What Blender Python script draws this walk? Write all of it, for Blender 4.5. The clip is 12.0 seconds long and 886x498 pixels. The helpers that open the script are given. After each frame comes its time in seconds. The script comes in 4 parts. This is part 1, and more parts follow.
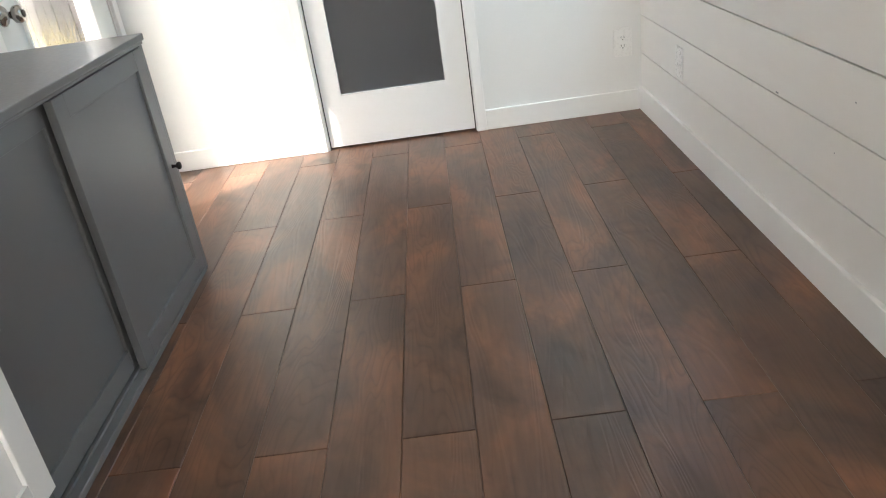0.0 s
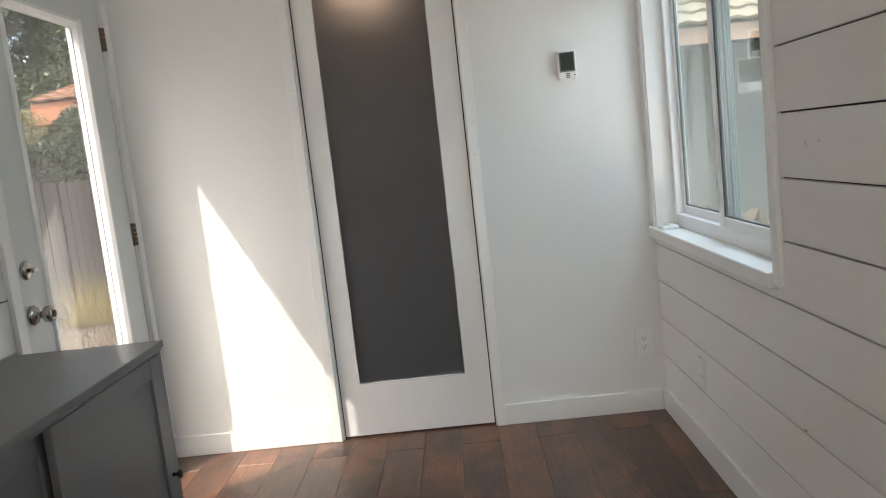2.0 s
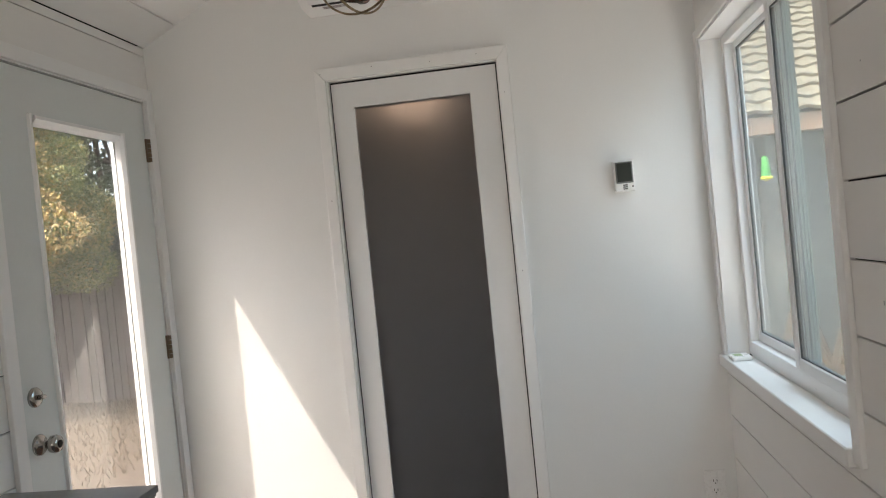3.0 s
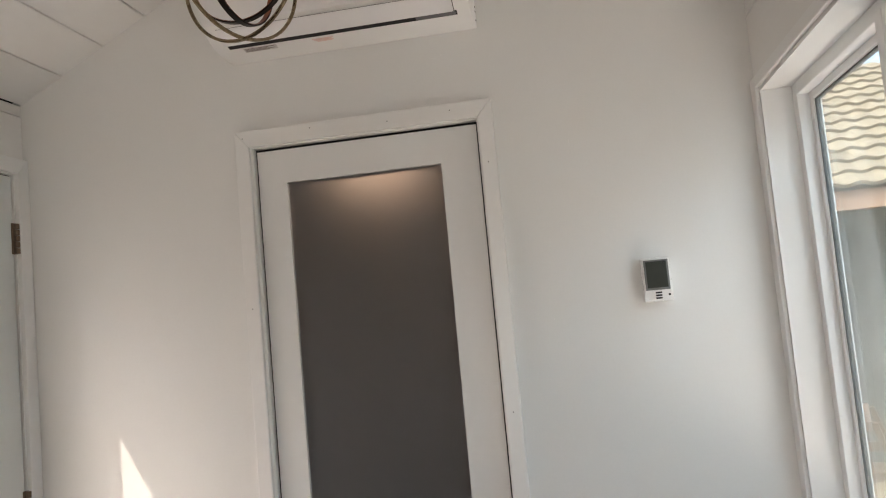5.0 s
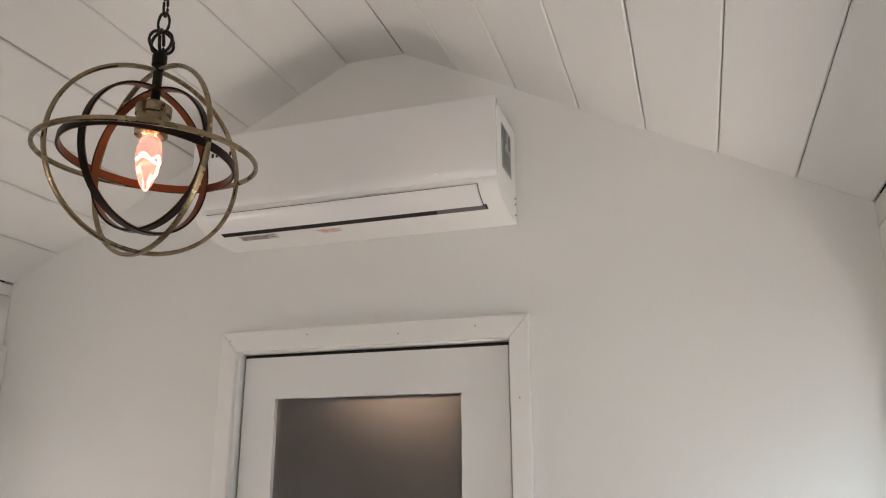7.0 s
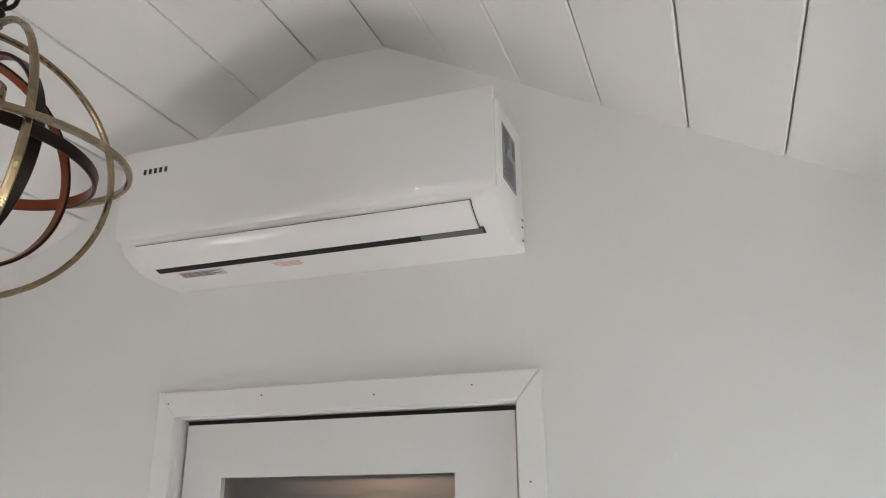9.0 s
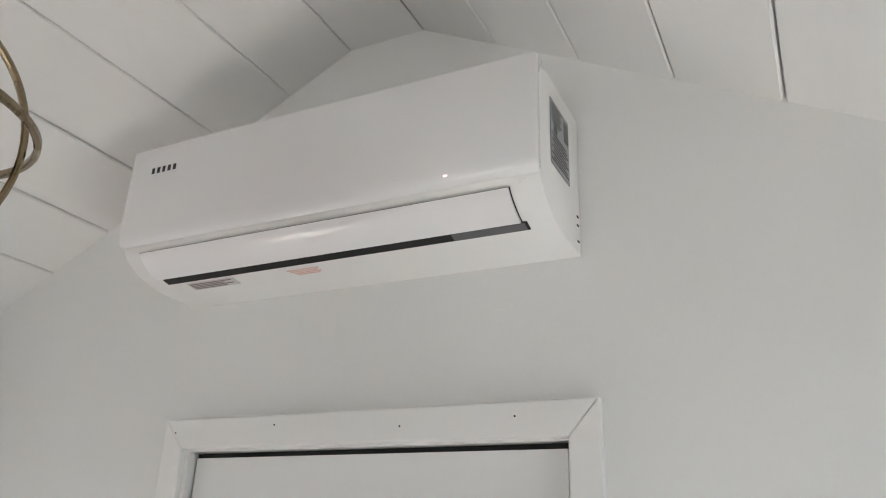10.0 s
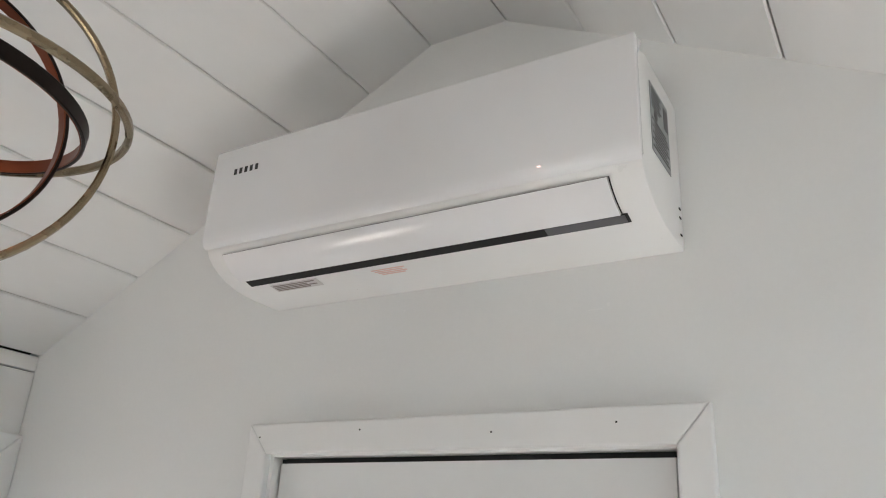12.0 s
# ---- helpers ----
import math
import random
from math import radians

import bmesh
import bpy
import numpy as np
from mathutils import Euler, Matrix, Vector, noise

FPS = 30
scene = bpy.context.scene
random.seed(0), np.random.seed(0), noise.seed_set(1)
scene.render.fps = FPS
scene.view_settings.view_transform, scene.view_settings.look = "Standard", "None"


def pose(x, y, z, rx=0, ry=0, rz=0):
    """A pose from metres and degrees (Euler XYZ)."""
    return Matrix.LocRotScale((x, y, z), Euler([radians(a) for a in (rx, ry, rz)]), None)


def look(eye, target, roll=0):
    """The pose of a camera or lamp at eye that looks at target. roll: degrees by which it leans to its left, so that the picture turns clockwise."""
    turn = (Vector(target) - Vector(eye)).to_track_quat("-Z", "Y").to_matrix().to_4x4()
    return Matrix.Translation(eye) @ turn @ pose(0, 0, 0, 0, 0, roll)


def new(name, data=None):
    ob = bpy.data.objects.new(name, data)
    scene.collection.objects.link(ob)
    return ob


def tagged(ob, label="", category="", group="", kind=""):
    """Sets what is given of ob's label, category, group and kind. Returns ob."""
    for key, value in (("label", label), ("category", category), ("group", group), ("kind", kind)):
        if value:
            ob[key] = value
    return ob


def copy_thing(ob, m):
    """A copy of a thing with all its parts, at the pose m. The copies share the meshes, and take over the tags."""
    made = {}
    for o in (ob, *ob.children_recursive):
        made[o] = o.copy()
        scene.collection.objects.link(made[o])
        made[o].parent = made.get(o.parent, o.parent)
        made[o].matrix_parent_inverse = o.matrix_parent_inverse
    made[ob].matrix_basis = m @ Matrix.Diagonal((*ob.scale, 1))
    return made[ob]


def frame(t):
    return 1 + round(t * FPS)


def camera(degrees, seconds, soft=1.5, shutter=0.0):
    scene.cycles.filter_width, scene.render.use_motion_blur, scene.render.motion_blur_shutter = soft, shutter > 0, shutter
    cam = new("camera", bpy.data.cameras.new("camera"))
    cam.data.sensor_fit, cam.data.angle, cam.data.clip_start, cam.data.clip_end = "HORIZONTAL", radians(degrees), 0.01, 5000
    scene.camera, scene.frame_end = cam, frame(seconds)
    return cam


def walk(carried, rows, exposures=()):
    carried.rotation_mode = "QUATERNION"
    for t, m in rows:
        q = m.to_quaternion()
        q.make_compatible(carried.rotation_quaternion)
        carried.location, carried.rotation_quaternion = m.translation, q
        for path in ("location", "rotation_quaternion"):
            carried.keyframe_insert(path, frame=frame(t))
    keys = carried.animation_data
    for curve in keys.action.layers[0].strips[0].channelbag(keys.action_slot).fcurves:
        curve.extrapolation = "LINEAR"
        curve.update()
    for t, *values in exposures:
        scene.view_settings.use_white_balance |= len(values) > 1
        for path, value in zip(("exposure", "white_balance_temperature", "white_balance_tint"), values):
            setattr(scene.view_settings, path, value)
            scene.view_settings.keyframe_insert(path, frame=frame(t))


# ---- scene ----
cam = camera(60.2, 12.0, soft=1.1)
PATH = [
    (0, (1.33, 1.441, 1.06), (1.274, 3.241, 0.191), -8.4),
    (0.5, (1.345, 1.415, 1.052), (1.321, 3.208, 0.166), -8.3),
    (1, (1.326, 1.423, 1.063), (1.321, 3.256, 0.264), -7.3),
    (1.5, (1.318, 1.462, 1.138), (1.32, 3.386, 0.593), -6.1),
    (2, (1.398, 1.552, 1.231), (1.343, 3.535, 0.977), -6.3),
    (2.5, (1.529, 1.678, 1.31), (1.336, 3.666, 1.205), -6.0),
    (3, (1.597, 1.81, 1.367), (1.321, 3.791, 1.332), -5.7),
    (3.5, (1.608, 2.018, 1.43), (1.332, 3.999, 1.487), -5.5),
    (5.5, (1.732, 2.876, 1.523), (1.343, 4.83, 1.7), -4.5),
    (6, (1.789, 3.035, 1.596), (1.309, 4.96, 1.854), -3.1),
    (6.5, (1.844, 3.126, 1.688), (1.282, 4.982, 2.18), -1.5),
    (8.5, (1.81, 3.39, 1.815), (1.186, 5.188, 2.432), 0.9),
    (9, (1.785, 3.548, 1.855), (1.148, 5.329, 2.505), -0.3),
    (9.5, (1.79, 3.708, 1.87), (1.084, 5.443, 2.571), -0.2),
    (10, (1.774, 3.791, 1.879), (0.941, 5.452, 2.619), 2.0),
    (10.5, (1.752, 3.797, 1.888), (0.815, 5.393, 2.647), 2.2),
    (11, (1.742, 3.779, 1.905), (0.74, 5.329, 2.675), 1.9),
    (11.5, (1.736, 3.804, 1.891), (0.713, 5.337, 2.669), 3.0),
    (12, (1.717, 3.823, 1.882), (0.736, 5.395, 2.634), 3.3),
]
EXPOSURES = [(0, 3.47, 6700, 9), (1.0, 3.4, 6700, 9), (1.5, 2.92, 6700, 9), (2.0, 2.5, 6850, 11), (2.4, 2.4, 6900, 12), (3.5, 2.38, 7050, 14), (5.5, 2.43, 7300, 16),
             (6.5, 2.58, 7200, 16), (8.5, 2.7, 6550, 13), (9.5, 2.78, 6400, 11), (12, 2.82, 6400, 11)]
walk(cam, [(t, look(eye, target, roll)) for t, eye, target, roll in PATH], EXPOSURES)


# ---- world and sun ----
SUN_WAY = Vector((1.15, 1.0, -2.24)).normalized()
world = bpy.data.worlds.new("world")
scene.world = world
world.use_nodes = True
wn = world.node_tree.nodes
sky = wn.new("ShaderNodeTexSky")
sky.sky_type = "NISHITA"
sky.sun_disc = False
sky.sun_elevation = math.asin(-SUN_WAY.z)
sky.sun_rotation = math.atan2(-SUN_WAY.x, -SUN_WAY.y)
sky.air_density, sky.dust_density = 1.0, 4.0
wn["Background"].inputs["Strength"].default_value = 0.15
world.node_tree.links.new(sky.outputs[0], wn["Background"].inputs["Color"])

sun_data = bpy.data.lights.new("sun", "SUN")
sun_data.energy, sun_data.angle, sun_data.color = 1.0, radians(0.5), (1.0, 0.94, 0.85)
sun = new("sun", sun_data)
sun.matrix_world = Matrix.Translation((-6, -4, 12)) @ SUN_WAY.to_track_quat("-Z", "Y").to_matrix().to_4x4()

# fill lamp added at the window assumed behind the camera
back_sky = bpy.data.lights.new("back_window_fill", "AREA")
back_sky.shape, back_sky.size, back_sky.size_y, back_sky.energy, back_sky.color = "RECTANGLE", 1.5, 1.3, 4.0, (1.0, 0.95, 0.90)
new("back_window_fill", back_sky).matrix_world = look((1.11, -1.42, 0.82), (1.11, 2.0, 0.95))

# added lamps stand for sky light at the glazed door's and side window's heads
door_sky = bpy.data.lights.new("door_sky_fill", "AREA")
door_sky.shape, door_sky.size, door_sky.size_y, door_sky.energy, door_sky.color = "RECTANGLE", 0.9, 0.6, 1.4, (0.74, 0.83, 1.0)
new("door_sky_fill", door_sky).matrix_world = look((-0.75, 3.78, 2.55), (0.45, 4.75, 1.15))
ground_fill = bpy.data.lights.new("doorstep_fill", "AREA")   # added lamp for light thrown up by the sunny ground at the glazed door
ground_fill.shape, ground_fill.size, ground_fill.size_y, ground_fill.energy, ground_fill.color = "RECTANGLE", 0.6, 0.4, 1.15, (1.0, 0.91, 0.84)
new("doorstep_fill", ground_fill).matrix_world = look((-0.62, 3.95, -0.16), (0.60, 4.40, 2.4))
side_sky = bpy.data.lights.new("window_sky_fill", "AREA")
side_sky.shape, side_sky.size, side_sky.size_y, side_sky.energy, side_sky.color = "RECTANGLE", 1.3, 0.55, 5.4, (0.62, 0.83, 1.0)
new("window_sky_fill", side_sky).matrix_world = look((2.78, 4.17, 2.36), (1.8, 4.25, 1.45))
slab_lamp = bpy.data.lights.new("slab_fill", "AREA")         # stand-in lamp, added for light the sunny slab throws up at the side window
slab_lamp.shape, slab_lamp.size, slab_lamp.size_y, slab_lamp.energy, slab_lamp.color = "RECTANGLE", 1.2, 0.5, 2.8, (1.0, 0.91, 0.83)
new("slab_fill", slab_lamp).matrix_world = look((3.0, 4.10, 0.30), (0.7, 3.9, 2.45))


# ---- materials ----
def ramp(nt, fac, stops):
    r = nt.nodes.new("ShaderNodeValToRGB")
    el = r.color_ramp.elements
    while len(el) < len(stops):
        el.new(0.5)
    for e, (p, c) in zip(el, stops):
        e.position, e.color = p, (*c, 1)
    nt.links.new(fac, r.inputs["Fac"])
    return r.outputs["Color"]


def noise_tex(nt, scale, detail=4, stretch=(1, 1, 1), rough=0.55, distort=0.0, shift=None):
    co = nt.nodes.new("ShaderNodeTexCoord")
    mp = nt.nodes.new("ShaderNodeMapping")
    mp.inputs["Scale"].default_value = stretch
    nt.links.new(co.outputs["Object"], mp.inputs["Vector"])
    if shift is not None:
        nt.links.new(shift, mp.inputs["Location"])
    n = nt.nodes.new("ShaderNodeTexNoise")
    n.inputs["Scale"].default_value, n.inputs["Detail"].default_value = scale, detail
    n.inputs["Roughness"].default_value, n.inputs["Distortion"].default_value = rough, distort
    nt.links.new(mp.outputs[0], n.inputs["Vector"])
    return n.outputs["Fac"]


def mix(nt, fac, a, b, kind="MIX"):
    m = nt.nodes.new("ShaderNodeMix")
    m.data_type, m.blend_type = "RGBA", kind
    for sock, v in ((m.inputs[0], fac), (m.inputs[6], a), (m.inputs[7], b)):
        if isinstance(v, (int, float)):
            sock.default_value = v
        elif isinstance(v, tuple):
            sock.default_value = (*v, 1)
        else:
            nt.links.new(v, sock)
    return m.outputs[2]


def bump(nt, bsdf, height, strength=0.2, distance=0.002):
    b = nt.nodes.new("ShaderNodeBump")
    b.inputs["Strength"].default_value, b.inputs["Distance"].default_value = strength, distance
    nt.links.new(height, b.inputs["Height"])
    nt.links.new(b.outputs[0], bsdf.inputs["Normal"])


def material(name, rough=0.5, metal=0.0, color=(0.5, 0.5, 0.5)):
    m = bpy.data.materials.new(name)
    m.use_nodes = True
    b = m.node_tree.nodes["Principled BSDF"]
    b.inputs["Base Color"].default_value = (*color, 1)
    b.inputs["Roughness"].default_value, b.inputs["Metallic"].default_value = rough, metal
    return m, m.node_tree, b


def surface(name, color, rough=0.5, metal=0.0, vary=0.08, fine=60, coarse=3, relief=0.1, depth=0.001, stretch=(1, 1, 1), per_object=0.0):
    """Painted or plain matter: tone varied at two scales, fine relief."""
    m, nt, b = material(name, rough, metal, color)
    c1, c2 = tuple(v * (1 - vary) for v in color), tuple(min(1, v * (1 + vary)) for v in color)
    big = noise_tex(nt, coarse, 3, stretch)
    small = noise_tex(nt, fine, 5, stretch)
    col = mix(nt, big, c1, c2)
    col = mix(nt, 0.3, col, ramp(nt, small, [(0.3, c1), (0.7, c2)]))
    if per_object:
        info = nt.nodes.new("ShaderNodeObjectInfo")
        lo, hi = (1 - per_object,) * 3, (1.0, 1.0, 1.0)
        col = mix(nt, 1.0, col, ramp(nt, info.outputs["Random"], [(0, lo), (1, hi)]), "MULTIPLY")
    nt.links.new(col, b.inputs["Base Color"])
    rr = nt.nodes.new("ShaderNodeMapRange")
    rr.inputs["To Min"].default_value, rr.inputs["To Max"].default_value = max(0.02, rough - 0.06), min(1, rough + 0.06)
    nt.links.new(small, rr.inputs["Value"])
    nt.links.new(rr.outputs[0], b.inputs["Roughness"])
    bump(nt, b, small, relief, depth)
    return m


def plank_wood(name):
    """Dark hand-scraped boards: every board its own tone, long wavy grain, knots."""
    m, nt, b = material(name, 0.3)
    info = nt.nodes.new("ShaderNodeObjectInfo")
    comb = nt.nodes.new("ShaderNodeCombineXYZ")
    mul = nt.nodes.new("ShaderNodeMath")
    mul.operation, mul.inputs[1].default_value = "MULTIPLY", 37.0
    nt.links.new(info.outputs["Random"], mul.inputs[0])
    for i in range(3):
        nt.links.new(mul.outputs[0], comb.inputs[i])
    cloud = noise_tex(nt, 2.6, 5, (1.3, 0.8, 1), 0.6, 0.5, comb.outputs[0])
    warp = noise_tex(nt, 2.2, 2, (3.2, 0.42, 1), 0.5, 0.7, comb.outputs[0])
    rings = nt.nodes.new("ShaderNodeMath")
    rings.operation, rings.inputs[1].default_value = "MULTIPLY", 20.0
    nt.links.new(warp, rings.inputs[0])
    fr = nt.nodes.new("ShaderNodeMath")
    fr.operation = "PINGPONG"
    fr.inputs[1].default_value = 0.5
    nt.links.new(rings.outputs[0], fr.inputs[0])
    fibre = noise_tex(nt, 34, 3, (2.6, 0.10, 1), 0.5, 0.0, comb.outputs[0])
    scrape = noise_tex(nt, 14.0, 2, (2.0, 0.35, 1), 0.5, 0.4, comb.outputs[0])
    base = ramp(nt, cloud, [(0.30, (0.060, 0.040, 0.033)), (0.5, (0.120, 0.064, 0.041)), (0.70, (0.235, 0.105, 0.056))])
    knot = noise_tex(nt, 3.6, 4, (1.3, 0.8, 1), 0.55, 0.9, comb.outputs[0])
    base = mix(nt, 1.0, base, ramp(nt, knot, [(0.27, (0.48, 0.46, 0.46)), (0.44, (1.0, 1.0, 1.0))]), "MULTIPLY")
    grain = ramp(nt, fr.outputs[0], [(0.0, (0.68, 0.66, 0.64)), (0.16, (0.98, 0.98, 0.98)), (0.5, (1.05, 1.05, 1.05))])
    fib = ramp(nt, fibre, [(0.25, (0.84, 0.82, 0.81)), (0.72, (1.10, 1.09, 1.08))])
    tone = ramp(nt, info.outputs["Random"], [(0, (0.84, 0.86, 0.88)), (0.5, (1, 0.99, 0.97)), (1, (1.14, 1.07, 1.02))])
    patchy = noise_tex(nt, 1.1, 3, (1, 1, 1), 0.5, 0.4, comb.outputs[0])
    col = mix(nt, ramp(nt, patchy, [(0.35, (0.15, 0.15, 0.15)), (0.62, (0.95, 0.95, 0.95))]), base, mix(nt, 1.0, base, grain, "MULTIPLY"))
    col = mix(nt, 0.8, col, fib, "MULTIPLY")
    col = mix(nt, 0.9, col, tone, "MULTIPLY")
    nt.links.new(col, b.inputs["Base Color"])
    rr = nt.nodes.new("ShaderNodeMapRange")
    rr.inputs["To Min"].default_value, rr.inputs["To Max"].default_value = 0.28, 0.38
    nt.links.new(scrape, rr.inputs["Value"])
    nt.links.new(rr.outputs[0], b.inputs["Roughness"])
    h = nt.nodes.new("ShaderNodeMath")
    h.operation = "MULTIPLY_ADD"
    h.inputs[1].default_value = 0.35
    nt.links.new(fr.outputs[0], h.inputs[0])
    nt.links.new(scrape, h.inputs[2])
    bump(nt, b, h.outputs[0], 0.28, 0.004)
    return m


def glass(name, tint=(1, 1, 1), rough=0.0, ior=1.45):
    m, nt, b = material(name, rough, 0, tint)
    b.inputs["Transmission Weight"].default_value, b.inputs["IOR"].default_value = 1.0, ior
    return m


WALL = surface("wall_paint", (0.78, 0.785, 0.775), 0.55, vary=0.025, fine=140, coarse=1.5, relief=0.12, depth=0.0008)
SHIP = surface("shiplap_paint", (0.80, 0.79, 0.77), 0.42, vary=0.03, fine=45, coarse=2.5, relief=0.12, depth=0.001, stretch=(1, 0.25, 1), per_object=0.05)
CEIL = surface("ceiling_paint", (0.82, 0.82, 0.81), 0.45, vary=0.03, fine=40, coarse=2, relief=0.12, depth=0.001, stretch=(1, 0.3, 1))
TRIM = surface("trim_paint", (0.82, 0.82, 0.81), 0.32, vary=0.02, fine=50, coarse=4, relief=0.06, depth=0.0006)
DOORW = surface("door_paint", (0.77, 0.775, 0.77), 0.36, vary=0.02, fine=70, coarse=3, relief=0.05, depth=0.0006)
DOORG = surface("entry_door_paint", (0.66, 0.69, 0.68), 0.4, vary=0.03, fine=60, coarse=3, relief=0.06, depth=0.0006)
# near-black; puts the shade of gaps, slots and holes into the colour
DARK = surface("dark_gap", (0.02, 0.02, 0.02), 0.9)
FLOOR = plank_wood("plank_floor")
SUBFLOOR = surface("floor_joint", (0.035, 0.026, 0.02), 0.7)
GREY = surface("grey_cabinet_paint", (0.135, 0.138, 0.145), 0.36, vary=0.06, fine=70, coarse=4, relief=0.05, depth=0.0005)
PLASTIC = surface("white_plastic", (0.82, 0.82, 0.81), 0.28, vary=0.015, fine=80, coarse=3, relief=0.02, depth=0.0003)
ACP = surface("ac_plastic", (0.83, 0.83, 0.82), 0.3, vary=0.008, fine=25, coarse=3, relief=0.0)
GLOSS = surface("gloss_white_plastic", (0.84, 0.84, 0.85), 0.09, vary=0.01, fine=30, coarse=3, relief=0.01, depth=0.0002)
VINYL = surface("window_vinyl", (0.84, 0.85, 0.85), 0.3, vary=0.015, fine=60, coarse=3, relief=0.03, depth=0.0004)
GASKET = surface("rubber_gasket", (0.11, 0.12, 0.12), 0.6)
# grey-green holds the outer stile's shade and the glass tint
STRIP = surface("stile_shade_green", (0.34, 0.40, 0.39), 0.7, vary=0.15, fine=80)
PANE = glass("window_glass", (0.88, 0.935, 0.92))
PANED = glass("door_glass", (0.96, 0.965, 0.96), ior=1.52)
FROST = glass("frosted_glass", (0.44, 0.47, 0.51), 0.62)
FROST.node_tree.nodes["Principled BSDF"].inputs["Transmission Weight"].default_value = 0.96
NICKEL = surface("satin_nickel", (0.42, 0.40, 0.38), 0.14, 1.0, vary=0.05, relief=0.02)
HINGE = surface("hinge_metal", (0.20, 0.15, 0.11), 0.38, 1.0, vary=0.15, relief=0.05)
BLACKM = surface("black_iron", (0.018, 0.015, 0.013), 0.45, 0.6, vary=0.2, relief=0.1)
BRASS = surface("aged_brass", (0.30, 0.235, 0.15), 0.27, 1.0, vary=0.25, fine=35, coarse=9, relief=0.08, depth=0.0006)
BRONZE = surface("dark_bronze", (0.020, 0.013, 0.010), 0.38, 0.7, vary=0.3, fine=40, coarse=10, relief=0.08, depth=0.0006)
COPPER = surface("brown_copper", (0.24, 0.070, 0.032), 0.32, 0.9, vary=0.25, fine=40, coarse=10, relief=0.06, depth=0.0005)
LCD = surface("lcd_screen", (0.012, 0.018, 0.013), 0.4, vary=0.1, relief=0.0)
LCDG = surface("lcd_segments", (0.004, 0.005, 0.004), 0.4)
INK = surface("black_print", (0.012, 0.012, 0.013), 0.4)
REDINK = surface("red_print", (0.80, 0.52, 0.47), 0.5)
STICKER = surface("grey_sticker", (0.28, 0.30, 0.31), 0.4, vary=0.06)
STICKERW = surface("pale_sticker", (0.62, 0.60, 0.59), 0.4, vary=0.05)
TILE = surface("roof_tile", (0.27, 0.235, 0.175), 0.8, vary=0.14, fine=30, coarse=3, relief=0.3, depth=0.004, per_object=0.16)
CLAY = surface("clay_roof_tile", (0.30, 0.16, 0.10), 0.8, vary=0.14, fine=30, coarse=3, relief=0.3, depth=0.004, per_object=0.16)
FASCIA = surface("fascia_paint", (0.33, 0.215, 0.155), 0.6, vary=0.06)
ORANGE = surface("terracotta_fascia_paint", (0.50, 0.20, 0.10), 0.6, vary=0.06)
# grey darkened so the colour itself holds the wall's shade
STUCCO = surface("shade_grey_stucco", (0.098, 0.104, 0.103), 0.85, vary=0.08, fine=90, relief=0.4, depth=0.004)
FENCE = surface("weathered_fence_wood", (0.105, 0.076, 0.066), 0.8, vary=0.45, fine=14, coarse=2, relief=0.15, depth=0.002, stretch=(6, 6, 0.3), per_object=0.5)
EARTH = surface("dry_ground", (0.105, 0.078, 0.052), 0.95, vary=0.35, fine=9, coarse=0.6, relief=0.8, depth=0.02)
STRAW = surface("dry_grass", (0.12, 0.085, 0.045), 0.8, vary=0.3, fine=20, coarse=2)
WEED = surface("golden_weed", (0.42, 0.32, 0.09), 0.7, vary=0.3, fine=20, coarse=2)
BARK = surface("bark", (0.11, 0.08, 0.06), 0.9, vary=0.3, fine=25, relief=0.6, depth=0.006)
PALEWOOD = surface("sawn_timber", (0.15, 0.11, 0.08), 0.7, vary=0.15, fine=20, stretch=(1, 1, 5))
CONCRETE = surface("concrete_slab", (0.30, 0.25, 0.18), 0.85, vary=0.12, fine=30, relief=0.3, depth=0.003)
FEEDG = surface("green_plastic", (0.06, 0.45, 0.08), 0.3)
FEEDY = surface("yellow_plastic", (0.80, 0.72, 0.03), 0.3)
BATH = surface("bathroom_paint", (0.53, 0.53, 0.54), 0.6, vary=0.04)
SHELL = surface("window_trim_grey", (0.26, 0.26, 0.25), 0.7)
SHEEN = GREY.node_tree.nodes["Principled BSDF"]
SHEEN.inputs["Coat Weight"].default_value, SHEEN.inputs["Coat Roughness"].default_value = 0.25, 0.2


def leaf_mat(name, stops):
    m, nt, b = material(name, 0.5)
    g = nt.nodes.new("ShaderNodeNewGeometry")
    nt.links.new(ramp(nt, g.outputs["Random Per Island"], stops), b.inputs["Base Color"])
    b.inputs["Subsurface Weight"].default_value = 0.0
    return m


LEAF_TIP = leaf_mat("photinia_tip_leaves", [(0, (0.44, 0.36, 0.11)), (0.5, (0.56, 0.34, 0.12)), (1, (0.60, 0.48, 0.20))])
LEAF_MID = leaf_mat("photinia_leaves", [(0, (0.09, 0.14, 0.04)), (0.55, (0.20, 0.22, 0.065)), (1, (0.38, 0.35, 0.12))])
LEAF_DARK = leaf_mat("dark_leaves", [(0, (0.045, 0.07, 0.03)), (0.6, (0.08, 0.11, 0.045)), (1, (0.12, 0.15, 0.065))])


def glow(name, color, strength):
    m, nt, b = material(name, 0.4, 0, color)
    b.inputs["Emission Color"].default_value, b.inputs["Emission Strength"].default_value = (*color, 1), strength
    return m


FILAMENT = glow("glowing_filament", (1.0, 0.50, 0.28), 4.0)
BULB = glow("bulb_glass", (1.0, 0.55, 0.48), 0.05)
BULB.node_tree.nodes["Principled BSDF"].inputs["Transmission Weight"].default_value = 0.9
BULB.node_tree.nodes["Principled BSDF"].inputs["Roughness"].default_value = 0.05
LED = glow("indicator_light", (1.0, 0.70, 0.60), 0.6)
